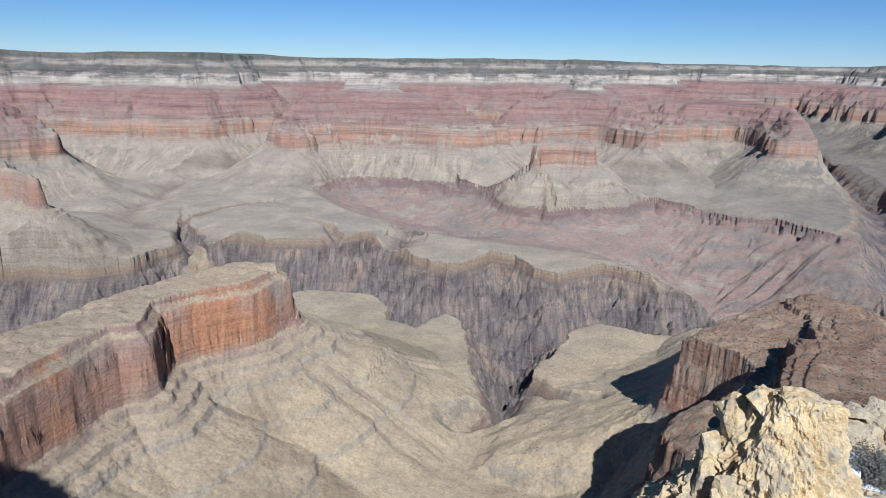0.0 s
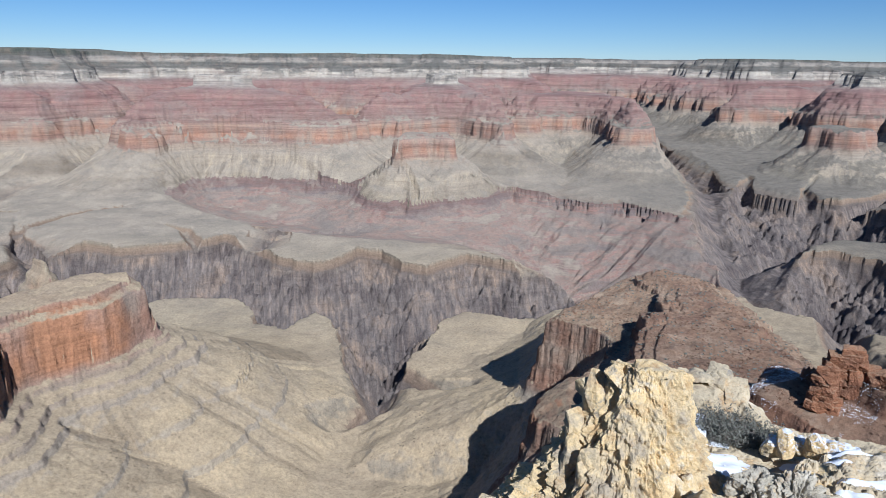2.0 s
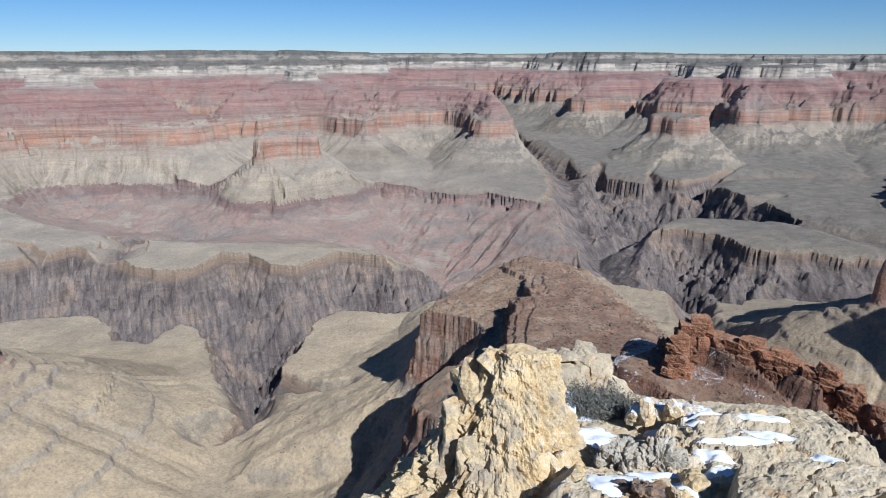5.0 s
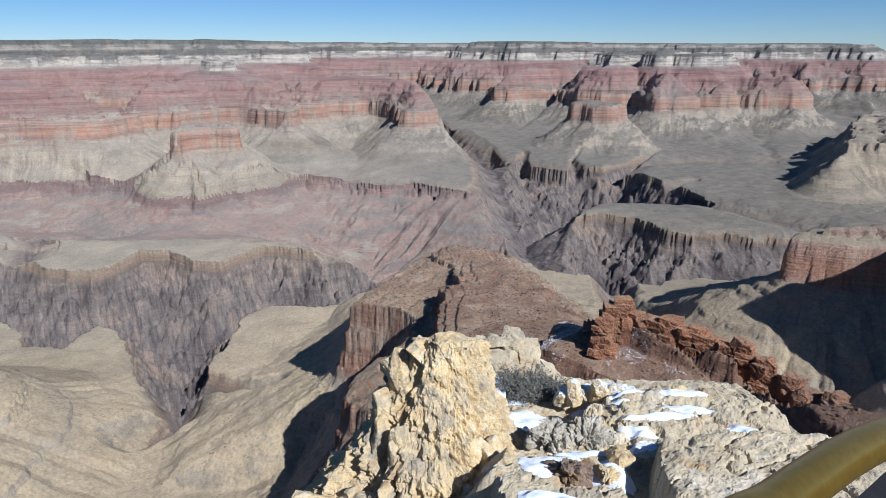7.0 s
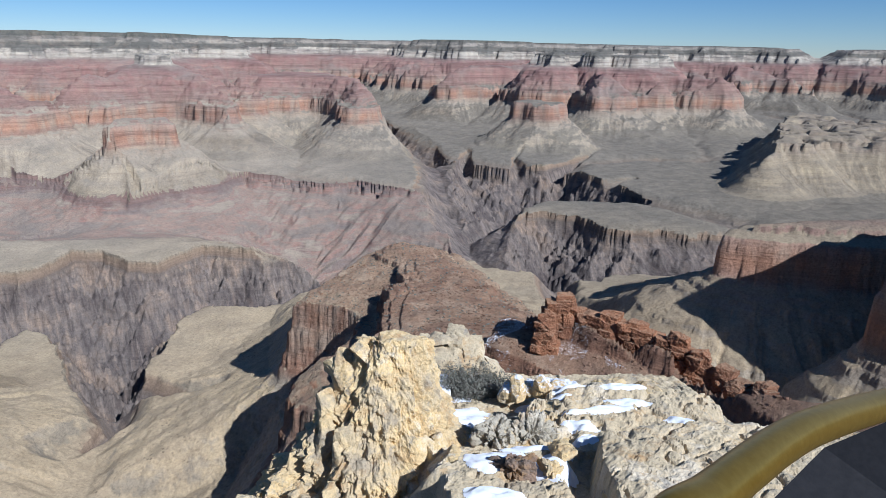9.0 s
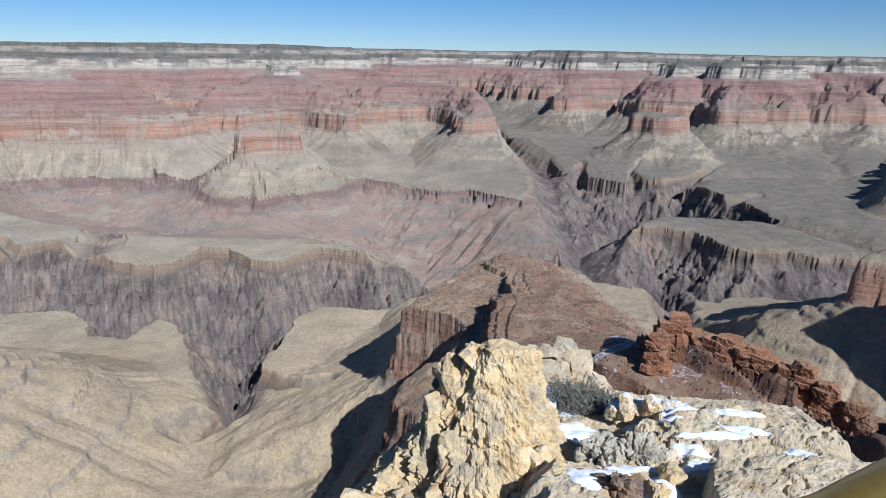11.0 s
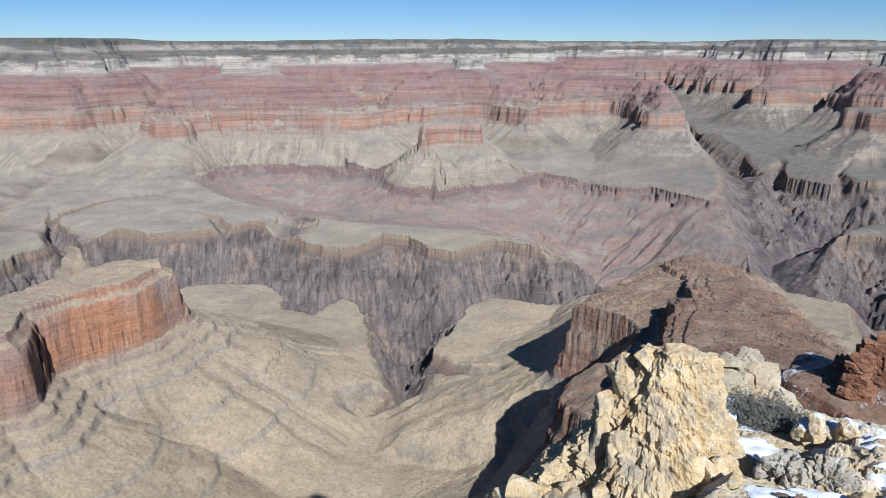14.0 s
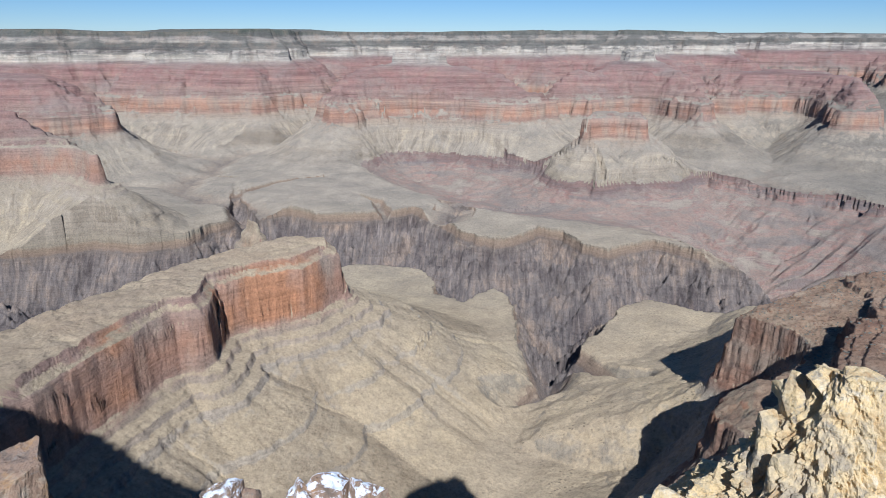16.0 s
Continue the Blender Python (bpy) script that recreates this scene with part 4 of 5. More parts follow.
def ledge_height(u, v, detail=True):
    r = np.hypot(u, v)
    base = np.interp(v, [3, 5, 7, 8.2, 8.9, 9.8, 11.5, 13.8, 14.8, 16, 24, 36], [-3.6, -4.7, -5.1, -5.3, -5.42, -5.9, -6.2, -6.6, -7.6, -9.5, -20, -34])
    base = base - 1.25 * np.maximum(-u - 0.6, 0) - 0.9 * np.maximum(u - 5.2 - np.maximum(9 - v, 0), 0) - 0.9 * np.maximum(-u - 2.6, 0)
    uneven = u + 0.55 * fbm(u, v, 0.9, 3, 371)
    base = base - 1.7 * np.clip(0.25 - uneven, 0, 1.2) * np.clip((9.6 - v) / 0.8, 0, 1)
    wob = 0.16 * fbm(u + 40, v, 0.9, 4, 301) if detail else 0.0
    a = inside_distance(u + wob, v + wob, LEDGE_A, 3)[0]
    b = inside_distance(u + 0.6 * wob, v - wob, LEDGE_B, 3)[0]
    lump = fbm(u + 9, v + 3, 1.5, 3, 311)
    top_a = -5.52 + 0.10 * lump + 0.05 * (v - 10)
    top_b = -4.86 + 0.09 * lump - 0.05 * (v - 7.5)
    base = base - 0.22 * np.interp(b, [-0.42, -0.28, -0.04, 0.0], [0, 1, 1, 0]) * np.clip((3.0 - u) / 0.5, 0, 1)
    z = base
    za = base + (top_a - base) * np.interp(a, [-0.10, -0.03, 0.06, 0.3], [0, 0.35, 0.85, 1])
    zb = base + (top_b - base) * np.interp(b, [-0.08, -0.02, 0.04, 0.25], [0, 0.4, 0.88, 1])
    z = np.maximum(np.maximum(z, za), zb)
    owner = np.where((zb >= za) & (zb > base + 0.05), 2, np.where(za > base + 0.05, 1, 0))
    if detail:
        pit = np.clip(fbm(u * 1.0 + 71, v * 0.7, 0.40, 4, 321, 0.6, True) - 0.30, 0, 1)
        left = np.interp(u, [0.9, 1.3, 1.9, 2.3], [1, 1, 1, 0.12]) * (owner == 1) + (owner != 1) * 0.06
        slab = fbm(u * 0.8 + 5, v * 1.3, 0.8, 3, 351)
        slab = np.round(slab * 5) / 5 * 0.7 + slab * 0.3
        crack = np.clip(np.abs(fbm(u - 7, v + 13, 0.9, 3, 361)), 0, 0.05) / 0.05 - 1
        z = z - 0.62 * pit ** 0.8 * left + 0.10 * slab + 0.08 * crack + 0.04 * fbm(u, v + 20, 0.28, 4, 331, 0.6) + 0.016 * fbm(u, v, 0.08, 3, 341, 0.65)
    return z, owner


def grid_faces(nu, nv):
    k = np.arange(nu * nv).reshape(nu, nv)
    return np.stack([k[:-1, :-1], k[1:, :-1], k[1:, 1:], k[:-1, 1:]], -1).reshape(-1, 4)


def take(pts, faces):
    used, index = np.unique(faces.ravel(), return_inverse=True)
    return pts[used], index.reshape(faces.shape)


# fine part of the ledge
U, V = np.meshgrid(np.arange(-0.6, 7.0, 0.026), np.arange(6.6, 14.6, 0.026), indexing="ij")
LZ, LOWN = ledge_height(U.ravel(), V.ravel())
ledge_pts = place(U.ravel(), V.ravel(), LZ)
ledge_quads = grid_faces(*U.shape)
low = LOWN[ledge_quads[:, 0]]
tagged(new("rock_ground", mesh_of("rock_ground", *take(ledge_pts, ledge_quads[low == 0]), PALE_LIMESTONE, False)), "stony limestone shelf below the lookout", "ground", kind="structure")
ledge = thing("rock_ledge", 2.8, 10.2, -6.0, "pitted cream limestone ledge patched with snow", "rock", "limestone rocks by the lookout")
first = U.ravel()[ledge_quads[:, 0]] < 2.15
part("pitted_end", mesh_of("pitted_end", *(lambda pf: (local(ledge, pf[0]), pf[1]))(take(ledge_pts, ledge_quads[(low == 1) & first])), PALE_LIMESTONE, False), ledge)
part("slab", mesh_of("slab", *(lambda pf: (local(ledge, pf[0]), pf[1]))(take(ledge_pts, ledge_quads[(low == 1) & ~first])), PALE_LIMESTONE, False), ledge)
ledge = thing("rock_ledge", 4.0, 7.8, -5.6, "broad cream limestone ledge with a shaded flank", "rock", "limestone rocks by the lookout")
first = V.ravel()[ledge_quads[:, 0]] > 8.2
part("brow", mesh_of("brow", *(lambda pf: (local(ledge, pf[0]), pf[1]))(take(ledge_pts, ledge_quads[(low == 2) & first])), PALE_LIMESTONE, False), ledge)
part("slab", mesh_of("slab", *(lambda pf: (local(ledge, pf[0]), pf[1]))(take(ledge_pts, ledge_quads[(low == 2) & ~first])), PALE_LIMESTONE, False), ledge)

# the slope around it, from the terrace's edge down to the canyon sheet
near_r = np.concatenate([np.linspace(1.6, 6, 12), np.linspace(6.5, 35, 58)])
ring_z = points[:nt, 2]
NR, NT = np.meshgrid(near_r, turns, indexing="ij")
nx, ny = NR * np.sin(NT), NR * np.cos(NT)
nu_, nv_ = nx * math.cos(LOOK) - ny * math.sin(LOOK), nx * math.sin(LOOK) + ny * math.cos(LOOK)
slope = -1.75 - 0.78 * (NR - 1.6) + 0.5 * fbm(nx.ravel(), ny.ravel(), 4.0, 4, 351).reshape(nx.shape)
behind = np.clip((np.cos(NT - radians(190)) - 0.35) / 0.3, 0, 1)
slope = slope * (1 - behind) - 1.75 * behind
lz, _ = ledge_height(nu_.ravel(), nv_.ravel(), False)
sector = np.clip(1 - np.abs(np.degrees(NT) - 42) / 34, 0, 1)
sector = np.clip(sector * 4, 0, 1) * np.clip((NR - 3.5) / 2, 0, 1) * np.clip((20 - NR) / 6, 0, 1)
nz = slope * (1 - sector) + (lz.reshape(NR.shape) - 0.10) * sector
mixr = np.clip((NR - 20) / 15, 0, 1) ** 1.5
nz = nz * (1 - mixr) + np.minimum(ring_z[None, :], -3) * mixr
kk = np.arange(NR.size).reshape(NR.shape)
near_quads = np.stack([kk[:-1], np.roll(kk, -1, 1)[:-1], np.roll(kk, -1, 1)[1:], kk[1:]], -1).reshape(-1, 4)
tagged(new("rim_slope", mesh_of("rim_slope", np.stack([nx, ny, nz], -1).reshape(-1, 3), near_quads, LIMESTONE)), "steep limestone slope below the lookout", "ground", kind="structure")
bm = bmesh.new()
bmesh.ops.create_cone(bm, cap_ends=True, segments=48, radius1=1.75, radius2=1.7, depth=0.3)
me = bpy.data.meshes.new("terrace_floor")
bm.to_mesh(me)
bm.free()
me.materials.append(CONCRETE)
floor = tagged(new("terrace_floor", me), "grey flagstone floor of the lookout", "floor", kind="structure")
floor.location = (0, 0, -1.80)

# ---- the pinnacle
pin = thing("rock_pinnacle", -0.7, 10.2, -7.4, "tall craggy cream and yellow limestone pinnacle", "rock", "limestone rocks by the lookout")
p, faces = CUBES[165]
c = (p[:, 2] + 1) / 2
zz = -7.9 + 3.80 * c
left = np.interp(zz, [-7.9, -6.7, -6.0, -5.2, -4.75, -4.5, -4.06], [-3.2, -2.42, -1.85, -1.52, -1.16, -1.08, -1.0])
right = np.interp(zz, [-7.9, -6.7, -6.13, -5.75, -5.2, -4.6, -4.06], [1.1, 0.82, 0.62, 0.32, 0.15, 0.05, -0.02])
deep = np.interp(zz, [-7.9, -6.2, -5.2, -4.06], [1.9, 1.35, 0.90, 0.48])
ang = np.arctan2(p[:, 1], p[:, 0])
square = np.maximum(np.abs(p[:, 0]), np.abs(p[:, 1])) + 1e-6
rad = np.minimum(1.0, 1.08 * square / (np.hypot(p[:, 0], p[:, 1]) + 1e-6)) * square
ca, sa = np.cos(ang) * rad, np.sin(ang) * rad
uu = (left + right) / 2 + ca * (right - left) / 2 * 1.02
vv = 10.2 + sa * deep
q = np.stack([uu, vv, zz], -1)
out = np.stack([np.cos(ang), np.sin(ang), 0 * ang], -1) * np.clip(rad * 2.2 - 0.9, 0, 1)[:, None]
blade = fbm3(q * np.array([1, 1, 0.42]), 0.42, 4, 401, 0.58, True)
chunk = fbm3(q, 0.7, 3, 421)
crag = fbm3(q * np.array([1, 1, 0.7]), 0.17, 4, 431, 0.6)
body = np.interp(zz, [-6.0, -5.2, -4.9, -4.06], [1.0, 0.85, 0.45, 0.35])
blade2 = fbm3(q * np.array([1, 1, 0.30]) + 5, 0.20, 3, 451, 0.6, True)
move = 0.13 * (0.3 + 0.7 * body) * (blade2 - 0.3) + 0.30 * body * (blade - 0.3) + 0.14 * chunk + 0.17 * crag * (0.45 + 0.55 * body)
hollow = np.exp(-((uu - 0.12) / 0.20) ** 2 - ((zz + 6.15) / 0.32) ** 2) * (vv < 10.2)
q = q + out * (move - 0.45 * hollow)[:, None]
q[:, 2] -= 0.45 * np.maximum(vv - 9.8, 0) * c ** 3
q[:, 2] += np.where(c > 0.97, 0.10 * fbm3(q, 0.35, 3, 441), 0) + 0.03 * crag
part("main_block", mesh_of("main_block", local(pin, place(q[:, 0], q[:, 1], q[:, 2])), faces, LIMESTONE, False), pin)
rng = np.random.default_rng(5)
rock("block", pin, -1.28, 10.0, -4.74, (0.17, 0.22, 0.34), 11, 26, 20, -8, rough=0.07, wave=0.3)
rock("block", pin, -1.42, 10.1, -4.70, (0.13, 0.18, 0.14), 12, 26, 50, 10, rough=0.05, wave=0.3)
rock("block", pin, -0.95, 9.9, -4.32, (0.16, 0.25, 0.13), 13, 26, -15, 6, rough=0.05, wave=0.25)
rock("block", pin, -0.45, 9.85, -4.16, (0.26, 0.2, 0.08), 14, 26, 10, 3, rough=0.05, wave=0.25)
rock("block", pin, -1.12, 9.75, -5.12, (0.10, 0.12, 0.19), 15, 26, 40, 4, rough=0.05, wave=0.2)
rock("block", pin, -1.52, 9.8, -5.22, (0.16, 0.2, 0.26), 16, 26, 12, -6, rough=0.07, wave=0.25)
for k in range(26):
    zk = rng.uniform(-7.0, -5.4)
    a = rng.uniform(-2.9, -0.5)
    lk, rk = np.interp(zk, [-7.9, -6.7, -6.0, -5.2], [-3.2, -2.42, -1.85, -1.52]), np.interp(zk, [-7.9, -6.7, -6.13, -5.2], [1.1, 0.82, 0.6, 0.15])
    dk = np.interp(zk, [-7.9, -6.2, -5.2], [1.9, 1.35, 0.95])
    rock("block", pin, (lk + rk) / 2 + math.cos(a) * (rk - lk) / 2 * 0.93, 10.2 + math.sin(a) * dk * 0.93, zk,
         (rng.uniform(0.07, 0.17), rng.uniform(0.10, 0.2), rng.uniform(0.2, 0.45)), 500 + k, 14, math.degrees(a) + 90, rng.uniform(-8, 8), rough=0.07, wave=0.22)

# ---- the boulder behind it, in slabs
bould = thing("boulder", 0.65, 13.6, -6.7, "pale grey cracked limestone boulder with a snow cap", "boulder", "limestone rocks by the lookout")
for k, (u, v, z, a, b, c_, turn_, lean) in enumerate([
        (0.10, 13.4, -6.05, 0.34, 0.50, 0.16, 8, 4), (0.10, 13.4, -6.36, 0.36, 0.55, 0.17, -4, 2), (0.14, 13.4, -6.68, 0.40, 0.6, 0.18, 3, 0),
        (0.62, 13.3, -6.10, 0.30, 0.50, 0.20, -6, 6), (0.66, 13.2, -6.44, 0.27, 0.55, 0.19, 4, -3), (0.70, 13.2, -6.76, 0.36, 0.6, 0.17, 0, 0),
        (1.06, 13.15, -6.22, 0.18, 0.5, 0.24, 10, 5), (1.08, 13.1, -6.58, 0.24, 0.5, 0.20, -5, 0), (1.36, 13.2, -6.34, 0.14, 0.45, 0.22, 14, 10), (1.38, 13.1, -6.70, 0.20, 0.5, 0.20, 4, 3),
        (0.22, 13.75, -5.80, 0.26, 0.35, 0.10, 25, -4), (0.60, 13.8, -5.78, 0.24, 0.35, 0.12, -12, 6), (0.02, 13.7, -5.90, 0.16, 0.3, 0.10, 40, 8), (0.92, 13.6, -5.96, 0.22, 0.4, 0.12, 6, 8)]):
    rock("slab", bould, u, v, z, (a * 1.12, b, c_ * 1.06), 21 + k, 26, turn_, lean, rough=0.03, wave=0.25, cuts=7, crack=0.05, round_=0.06, material=PALE_LIMESTONE)

# ---- loose rocks in the snowy hollow
for k, (u, v, z, a, b, c_, tint) in enumerate([
        (1.15, 8.35, -5.30, 0.34, 0.25, 0.20, 0), (1.62, 8.15, -5.32, 0.13, 0.2, 0.22, 0), (0.62, 7.85, -5.45, 0.34, 0.25, 0.14, 0),
        (1.85, 8.75, -5.32, 0.24, 0.14, 0.12, 0), (0.40, 8.75, -5.62, 0.38, 0.3, 0.22, 0), (1.45, 11.7, -5.95, 0.18, 0.2, 0.16, 0),
        (1.85, 11.8, -5.95, 0.22, 0.2, 0.14, 0), (2.35, 11.6, -5.85, 0.34, 0.3, 0.14, 0), (1.62, 11.5, -5.78, 0.13, 0.14, 0.22, 0), (2.05, 11.55, -5.74, 0.15, 0.16, 0.20, 0), (3.2, 11.3, -5.62, 0.3, 0.25, 0.12, 0),
        (3.75, 11.1, -5.58, 0.3, 0.25, 0.12, 0), (-2.35, 9.4, -7.1, 0.5, 0.5, 0.6, 0), (-2.75, 9.7, -7.6, 0.5, 0.5, 0.7, 0), (-1.9, 9.1, -6.9, 0.4, 0.4, 0.5, 0)]):
    base_z = ledge_height(np.array([u]), np.array([v]), False)[0][0]
    ob = thing("rock", u, v, min(base_z, z - c_ * 0.8), ("broken brown and cream limestone rock in the snow" if v < 9 else "rough pale limestone rock on the ledge"), "rock", "loose rocks round the pinnacle")
    rock("stone", ob, u, v, z, (a, b, c_), 60 + k, 26, k * 37, k % 5 * 3 - 6, rough=0.16 if v < 8.5 else 0.08, wave=0.26 if v < 8.5 else 0.3, crack=0.2 if v < 8.5 else 0.0, material=SNOWY_CREAM if 11.2 < v < 12 and u < 2.6 else BROWN_LIMESTONE if k == 0 else None)

# ---- the pitted lump at the end of the ledge
for u, v, z, half, seed in ((1.10, 9.74, -5.74, (0.40, 0.34, 0.36), 95), (1.60, 9.80, -5.70, (0.38, 0.34, 0.38), 96)):
    ob = thing("rock", u, v, z - 0.3, "grey pitted limestone lump full of dark hollows", "rock", "loose rocks round the pinnacle")
    rock("stone", ob, u, v, z, half, seed, 44, 20, 4, rough=0.12, wave=0.20, crack=0.27, round_=0.2, material=GREY_LIMESTONE)

# ---- snow
def snow_patch(u0, v0, ru, rv, turn, seed, thick=0.05, rise=0.0):
    g = np.arange(-1.25, 1.26, 0.035)
    A, B = np.meshgrid(g * ru, g * rv, indexing="ij")
    a, b = A.ravel(), B.ravel()
    ct, st = math.cos(radians(turn)), math.sin(radians(turn))
    u, v = u0 + a * ct - b * st, v0 + a * st + b * ct
    blob = 0.95 - np.hypot(a / ru, b / rv) + 0.55 * fbm(u + seed, v, 0.6, 3, 361)
    z, _ = ledge_height(u, v, True)
    z = z.reshape(A.shape)
    for _ in range(5):
        z = (z + np.roll(z, 2, 0) + np.roll(z, -2, 0) + np.roll(z, 2, 1) + np.roll(z, -2, 1)) / 5
    z = z.ravel() + np.minimum(thick, blob * thick * 2) + rise
    faces = grid_faces(len(g), len(g))
    faces = faces[(blob[faces] > 0.02).all(1)]
    ob = new("snow_patch", mesh_of("snow_patch", *take(place(u, v, z), faces), SNOW))
    return tagged(ob, "patch of old white snow on the limestone", "snow", "snow patches")


for k, row in enumerate([(0.95, 8.55, 0.50, 0.45, 10), (1.72, 8.35, 0.36, 0.5, 0), (0.85, 7.6, 0.5, 0.28, 5), (1.55, 9.05, 0.6, 0.22, -5),
                         (0.55, 11.3, 0.62, 0.5, -30), (0.75, 10.75, 0.6, 0.26, 0), (0.35, 12.4, 0.30, 0.75, 35), (0.85, 10.2, 0.16, 0.3, 0),
                         (2.75, 10.3, 0.62, 0.16, 4), (3.35, 10.55, 0.42, 0.15, -6), (4.05, 9.95, 0.34, 0.20, 0), (2.35, 9.85, 0.40, 0.16, -20), (2.3, 9.45, 0.30, 0.14, 5),
                         (1.75, 10.75, 0.75, 0.12, 8), (1.9, 11.6, 0.42, 0.2, 0), (3.3, 11.0, 0.45, 0.13, 0), (2.45, 11.1, 0.4, 0.1, 0)]):
    snow_patch(*row, seed=10 + 3 * k, thick=0.07 if row[1] < 9.2 else 0.045)

drift = thing("snow_drift", 0.26, 12.4, -6.5, "narrow drift of old snow between pinnacle and boulder", "snow", "snow patches")
rock("drift", drift, 0.26, 12.4, -6.26, (0.17, 0.80, 0.24), 77, 26, 8, 0, rough=0.04, wave=0.4, round_=0.5, material=SNOW)

# ---- the shrub
def shrub(u0, v0, z0, width, height, stems, leaves, seed, label, leaf=0.030):
    ob = thing("shrub", u0, v0, z0, label, "shrub")
    r = np.random.default_rng(seed)
    ends, verts, faces = [], [], []

    def twig(a, b, ra, rb):
        d = b - a
        d = d / (np.linalg.norm(d) + 1e-9)
        s1 = np.cross(d, [0.3, 0.5, 0.8])
        s1 /= np.linalg.norm(s1)
        s2 = np.cross(d, s1)
        k0 = len(verts)
        for pt, rr in ((a, ra), (b, rb)):
            for t in range(4):
                verts.append(pt + rr * (math.cos(t * 1.571) * s1 + math.sin(t * 1.571) * s2))
        for t in range(4):
            faces.append((k0 + t, k0 + (t + 1) % 4, k0 + 4 + (t + 1) % 4, k0 + 4 + t))
    for _ in range(stems):
        a = r.uniform(0, 6.283)
        tip = np.array([math.cos(a) * width * r.uniform(0.3, 1), math.sin(a) * width * 0.7 * r.uniform(0.3, 1), height * r.uniform(0.55, 1.0)])
        prev, rad_ = np.array([0.0, 0, 0]) + r.normal(size=3) * 0.04, 0.012
        for t in (0.35, 0.7, 1.0):
            nxt = tip * np.array([t ** 0.8, t ** 0.8, t]) + r.normal(size=3) * 0.03
            twig(prev, nxt, rad_, rad_ * 0.65)
            for _ in range(4):
                side = nxt + r.normal(size=3) * np.array([0.10, 0.10, 0.06]) + np.array([0, 0, 0.05])
                twig(nxt, side, rad_ * 0.5, 0.002)
                ends.append(side)
            prev, rad_ = nxt, rad_ * 0.65
            ends.append(nxt)
    part("stem", mesh_of("stem", np.array(verts), np.array(faces), WOOD), ob)
    ends = np.array(ends)
    c0 = ends[r.integers(0, len(ends), leaves)] + r.normal(size=(leaves, 3)) * 0.045
    d1 = r.normal(size=(leaves, 3)) + np.array([0, 0, 0.7])
    d1 /= np.linalg.norm(d1, axis=1, keepdims=True)
    d2 = np.cross(d1, r.normal(size=(leaves, 3)))
    d2 /= np.linalg.norm(d2, axis=1, keepdims=True)
    s0 = leaf * r.uniform(0.6, 1.3, (leaves, 1))
    quad = np.stack([c0 - d1 * s0, c0 + d2 * s0 * 0.35, c0 + d1 * s0, c0 - d2 * s0 * 0.35], 1).reshape(-1, 3)
    part("foliage", mesh_of("foliage", quad, np.arange(len(quad)).reshape(-1, 4), LEAF, False), ob)
    return ob


shrub(0.62, 12.3, -6.45, 0.60, 0.52, 56, 4200, 3, "low grey-green shrub growing in the snow")
shrub(1.25, 12.3, -6.45, 0.50, 0.42, 46, 3200, 4, "low grey-green shrub beside the ledge")

# ---- bleached twigs at the foot of the pinnacle
dry = thing("dead_branch", -2.1, 8.6, -7.0, "bleached dead twigs at the foot of the pinnacle", "branch")
r = np.random.default_rng(9)
for _ in range(9):
    cu = bpy.data.curves.new("twig", "CURVE")
    cu.dimensions, cu.bevel_depth, cu.bevel_resolution = "3D", 0.006, 1
    sp = cu.splines.new("POLY")
    sp.points.add(4)
    a = np.array([0.0, 0, 0])
    step_ = np.array([r.normal() * 0.13, r.normal() * 0.08, 0.16])
    for k in range(5):
        sp.points[k].co = (*(a + r.normal(size=3) * 0.02), 1)
        sp.points[k].radius = 1 - 0.18 * k
        a = a + step_ + r.normal(size=3) * 0.03
    cu.materials.append(DRY_WOOD)
    part("twig", cu, dry)

# ---------------------------------------------------------------- crags on the slope under the terrace
def uv_of(x, y):
    c, s_ = math.cos(LOOK), math.sin(LOOK)
    return x * c - y * s_, x * s_ + y * c


CRAGS = [
    (-8.41, 10.01, -7.30, 0.70, 0.70, 0),
    (-8.33, 10.34, -7.94, 0.45, 0.60, 0),
    (-4.81, 10.44, -7.88, 0.42, 0.32, 1),
    (-4.53, 10.61, -8.17, 0.30, 0.30, 0),
    (-3.49, 10.33, -7.82, 0.36, 0.36, 1),
    (-3.03, 10.57, -7.86, 0.50, 0.42, 1),
    (-2.30, 10.51, -7.83, 0.50, 0.36, 1),
    (-1.88, 10.43, -7.88, 0.40, 0.40, 0),
]
for k, (x, y, z, w, tall, snowy) in enumerate(CRAGS):
    u, v = uv_of(x, y)
    ob = thing("rock", u, v, z - 2.2, "rough brown limestone crag dusted with snow" if snowy else "rough limestone crag below the terrace, its shade put into a brown colour", "rock", "crags under the terrace")
    # crags without snow take the brown stone to paint in their shade
    rock("crag", ob, u, v, z - 0.9, (w, w * 0.9, tall + 0.8), 700 + k, 26, k * 41, 5, rough=0.16, wave=0.45, material=SNOWY_ROCK if snowy else BROWN_LIMESTONE)

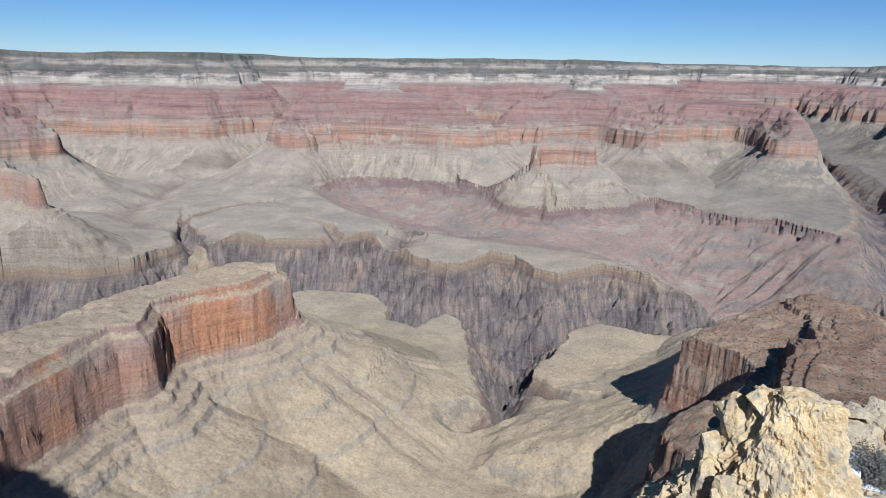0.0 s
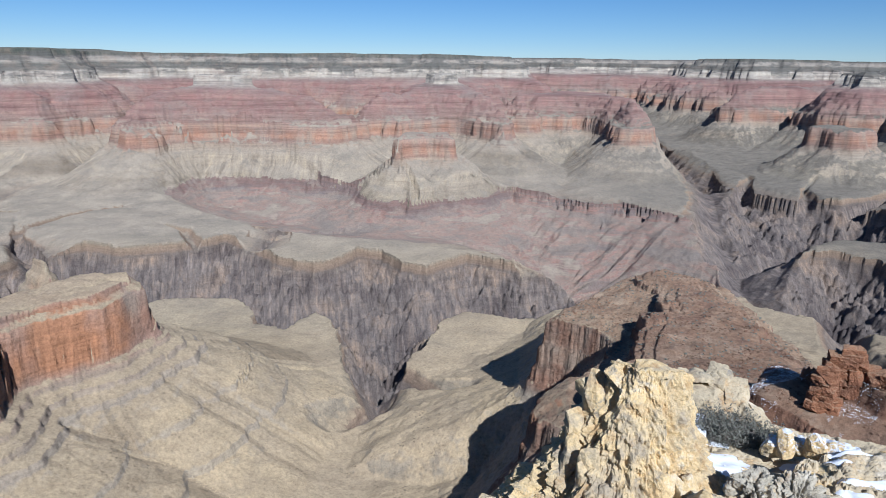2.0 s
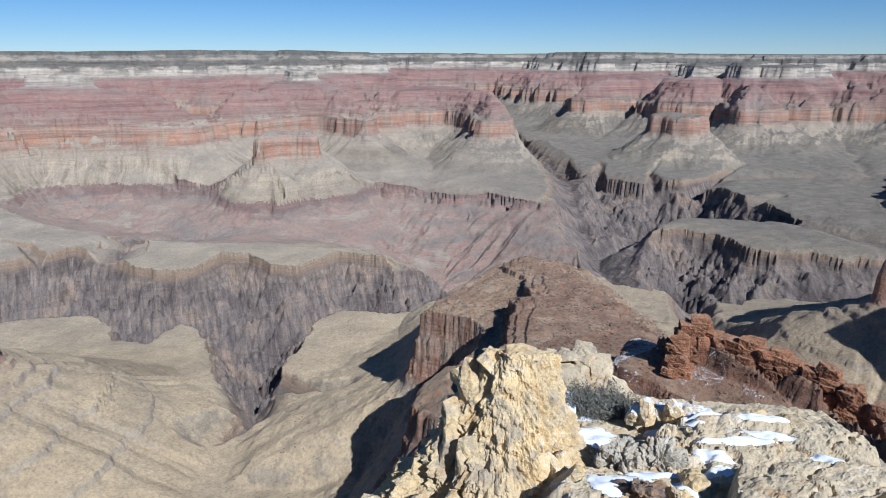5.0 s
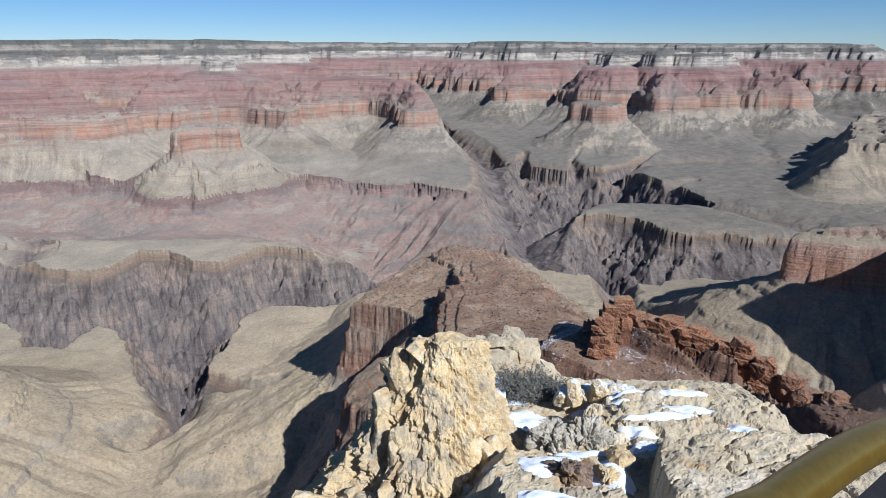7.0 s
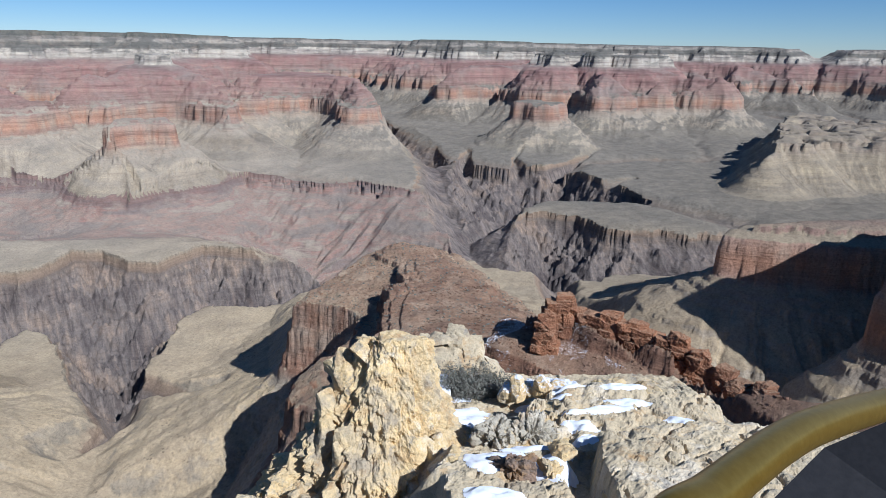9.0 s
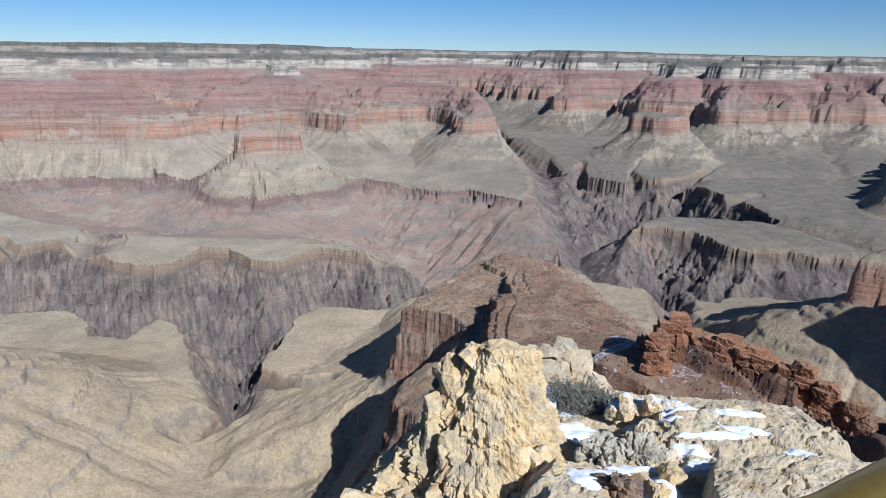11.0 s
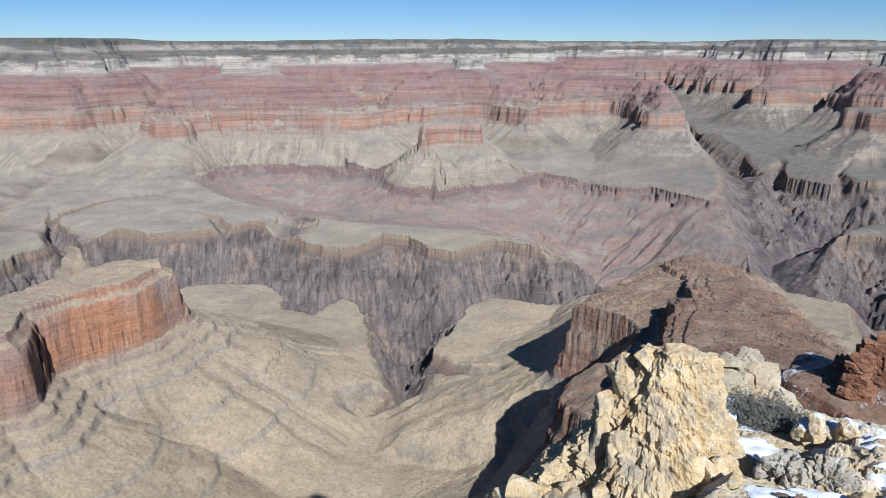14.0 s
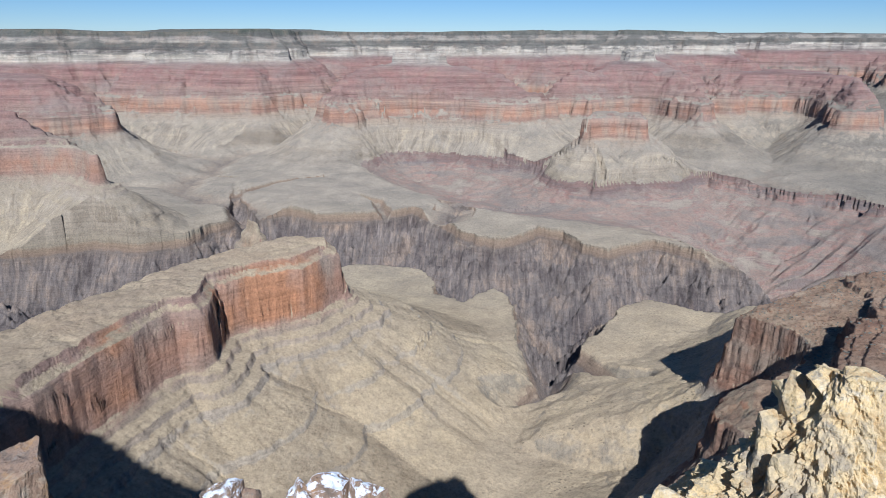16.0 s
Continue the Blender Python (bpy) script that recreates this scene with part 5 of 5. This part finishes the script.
# ---------------------------------------------------------------- the broken red outcrop on the spur, in stacked blocks
FIN = km(".598,.668 .622,.683 .655,.658 .675,.605 .692,.545 .708,.485 .708,.425 .693,.395")
r = np.random.default_rng(21)
fin = tagged(new("outcrop"), "broken red sandstone outcrop of stacked blocks", "outcrop", "rock buttes and ridges of the canyon")
fin_z, block_seed = None, 900
for k in range(40):
    s_ = k / 39
    t = s_ * (len(FIN) - 1)
    i0 = min(int(t), len(FIN) - 2)
    along = FIN[i0 + 1] - FIN[i0]
    c0 = FIN[i0] + along * (t - i0) + r.normal(size=2) * 3
    h0, _, _ = eroded(np.array([c0[0]]), np.array([c0[1]]))
    ground = h0[0] + DIPX * c0[0] + DIPY * c0[1]
    if fin_z is None:
        fin.location = (c0[0] * S, c0[1] * S, ground * S)
        fin_z = ground
    tall = np.interp(s_, [0, 0.10, 0.13, 0.17, 0.3, 0.55, 0.72, 0.8, 0.92, 1], [36, 36, 12, 32, 38, 38, 26, 22, 30, 12]) * r.uniform(0.85, 1.1)
    heading = math.atan2(along[1], along[0])
    z = ground - 14
    while z < ground + tall:
        hz = r.uniform(3.5, 11.0)
        share = np.clip((z - ground) / 45, 0, 1)
        half = np.array([r.uniform(9, 16), r.uniform(11, 17) * (1 - 0.35 * share), hz]) * S
        pts, faces = rock_points(26, half, block_seed, cuts=7, rough=0.4, wave=1.0, crack=0.45, round_=0.09)
        turn_ = np.array(Euler((r.uniform(-0.05, 0.05), r.uniform(-0.05, 0.05), heading + r.uniform(-0.14, 0.14))).to_matrix())
        off = r.normal(size=2) * 1.1
        pts = pts @ turn_.T + np.array([(c0[0] + off[0]) * S, (c0[1] + off[1]) * S, (z + hz) * S])
        part("block", mesh_of("block", local(fin, pts), faces, RED_BLOCK, False), fin)
        z += hz * 1.6
        block_seed += 1


def scatter(name, material, count, box, size, flat, seed, label, category):
    """Many small pieces lying on the land, in one mesh."""
    r = np.random.default_rng(seed)
    x, y = r.uniform(box[0], box[1], count) * 1000, r.uniform(box[2], box[3], count) * 1000
    keep = fbm(x, y, 60, 3, seed) > (0.06 if material is SNOW else -0.08)
    x, y = x[keep], y[keep]
    h, _, _ = eroded(x, y)
    z = h + DIPX * x + DIPY * y
    p0, f0 = CUBES[2]
    p0 = p0 / np.linalg.norm(p0, axis=1, keepdims=True) ** 0.7
    n = len(x)
    s0 = size * r.uniform(0.4, 1.4, (n, 1, 1)) ** 1.5
    pts = p0[None] * s0 * r.uniform(0.6, 1.3, (n, 1, 3)) * np.array([1, 1, flat]) + 0.25 * s0 * r.normal(size=(n, len(p0), 3)) * np.array([1, 1, flat])
    pts = (pts + np.stack([x, y, z], -1)[:, None, :]) * S
    faces = (f0[None] + (np.arange(n) * len(p0))[:, None, None]).reshape(-1, 4)
    return tagged(new(name, mesh_of(name, pts.reshape(-1, 3), faces, material, False)), label, category, kind="stuff")


scatter("loose_stones", RED_ROCK, 7000, (0.38, 0.74, 0.36, 1.0), 1.25, 0.7, 31, "red stones strewn over the slope of the spur", "stones")
scatter("loose_stones", RED_ROCK, 4500, (0.55, 1.02, 0.95, 1.7), 1.6, 0.7, 32, "dark red stones strewn over the promontory", "stones")
scatter("snow_dust", SNOW, 16000, (0.50, 0.645, 0.54, 0.82), 0.42, 0.35, 33, "thin specks of snow on the shaded red slope", "snow")
scatter("desert_scrub", LEAF, 3000, (0.58, 1.05, 0.8, 1.7), 1.4, 0.9, 34, "small grey-green bushes on the promontory", "scrub")

# ---------------------------------------------------------------- the handrail of the lookout
RAIL = [(1.165, 0.916, -0.919), (1.344, 0.952, -0.942), (1.532, 0.994, -0.963), (1.742, 1.040, -0.990), (1.979, 1.079, -1.029), (2.469, 1.136, -1.133), (3.119, 1.136, -1.239), (3.996, 1.072, -1.384)]
SHEET = [(2.443, 1.382, -1.607), (2.579, 1.330, -1.420), (3.009, 0.922, -1.013), (2.662, 0.656, -1.779), (1.995, 1.562, -2.214)]
rail = tagged(new("handrail"), "curved tubular handrail in worn brass-coloured paint", "handrail")
rail.location = (RAIL[0][0], RAIL[0][1], -1.65)


def tube(name, line, radius, material, parent, label=""):
    """A round tube along a smooth line, with closed ends."""
    pts = [Vector(q) for q in line]
    fine = []
    for k in range(len(pts) - 1):
        p0, p1, p2, p3 = pts[max(k - 1, 0)], pts[k], pts[k + 1], pts[min(k + 2, len(pts) - 1)]
        for t in np.linspace(0, 1, 10, endpoint=False):
            fine.append(0.5 * (2 * p1 + (p2 - p0) * t + (2 * p0 - 5 * p1 + 4 * p2 - p3) * t * t + (3 * p1 - p0 - 3 * p2 + p3) * t ** 3))
    fine.append(pts[-1])
    verts, faces, n = [], [], 28
    for k, c in enumerate(fine):
        d = (fine[min(k + 1, len(fine) - 1)] - fine[max(k - 1, 0)]).normalized()
        s1 = d.cross(Vector((0, 0, 1))).normalized()
        s2 = s1.cross(d)
        for t in range(n):
            a = 2 * math.pi * t / n
            verts.append(c + radius * (math.cos(a) * s1 + math.sin(a) * s2) - parent.location)
    for k in range(len(fine) - 1):
        for t in range(n):
            faces.append((k * n + t, k * n + (t + 1) % n, (k + 1) * n + (t + 1) % n, (k + 1) * n + t))
    me = bpy.data.meshes.new(name)
    me.from_pydata(verts, [], faces + [tuple(range(n))[::-1], tuple(range(len(verts) - n, len(verts)))])
    for poly in me.polygons:
        poly.use_smooth = len(poly.vertices) == 4
    me.materials.append(material)
    return part(name, me, parent, label)


foot = Vector(RAIL[0])
tube("tube", [(foot.x - 0.06, foot.y - 0.05, -1.64), (foot.x - 0.07, foot.y - 0.06, foot.z - 0.30), (foot.x - 0.045, foot.y - 0.04, foot.z - 0.10)] + RAIL, 0.0506, BRASS, rail)
bm = bmesh.new()
bmesh.ops.create_uvsphere(bm, u_segments=12, v_segments=8, radius=0.014)
me = bpy.data.meshes.new("rivet")
bm.to_mesh(me)
bm.free()
me.materials.append(PANEL)
spot = part("rivet", me, rail, "dark scratched rivet mark")
spot.location = Vector((2.206, 1.093, -1.075)) - rail.location

sheet_thing = tagged(new("metal_panel"), "dark grey metal panel standing below the handrail", "panel")
q = [Vector(v) for v in SHEET]
sheet_thing.location = (q[3].x, q[3].y, -1.65)
n = (q[1] - q[0]).cross(q[2] - q[0]).normalized() * 0.006
flat = n.normalized()
low = [q[3] + Vector((-0.25, -0.25, -0.9)), q[4] + Vector((-0.25, -0.25, -0.9))]
rim = [v - flat * ((v - q[0]) @ flat) for v in q[:4] + low + [q[4]]]
rim = [Vector((v.x, v.y, max(v.z, -1.64))) for v in rim]
bm = bmesh.new()
front = [bm.verts.new(v - n - sheet_thing.location) for v in rim]
back = [bm.verts.new(v + n - sheet_thing.location) for v in rim]
bm.faces.new(front)
bm.faces.new(back[::-1])
for k in range(len(rim)):
    k2 = (k + 1) % len(rim)
    bm.faces.new((front[k2], front[k], back[k], back[k2]))
bmesh.ops.recalc_face_normals(bm, faces=bm.faces)
me = bpy.data.meshes.new("panel_sheet")
bm.to_mesh(me)
bm.free()
me.materials.append(PANEL)
part("panel_sheet", me, sheet_thing)
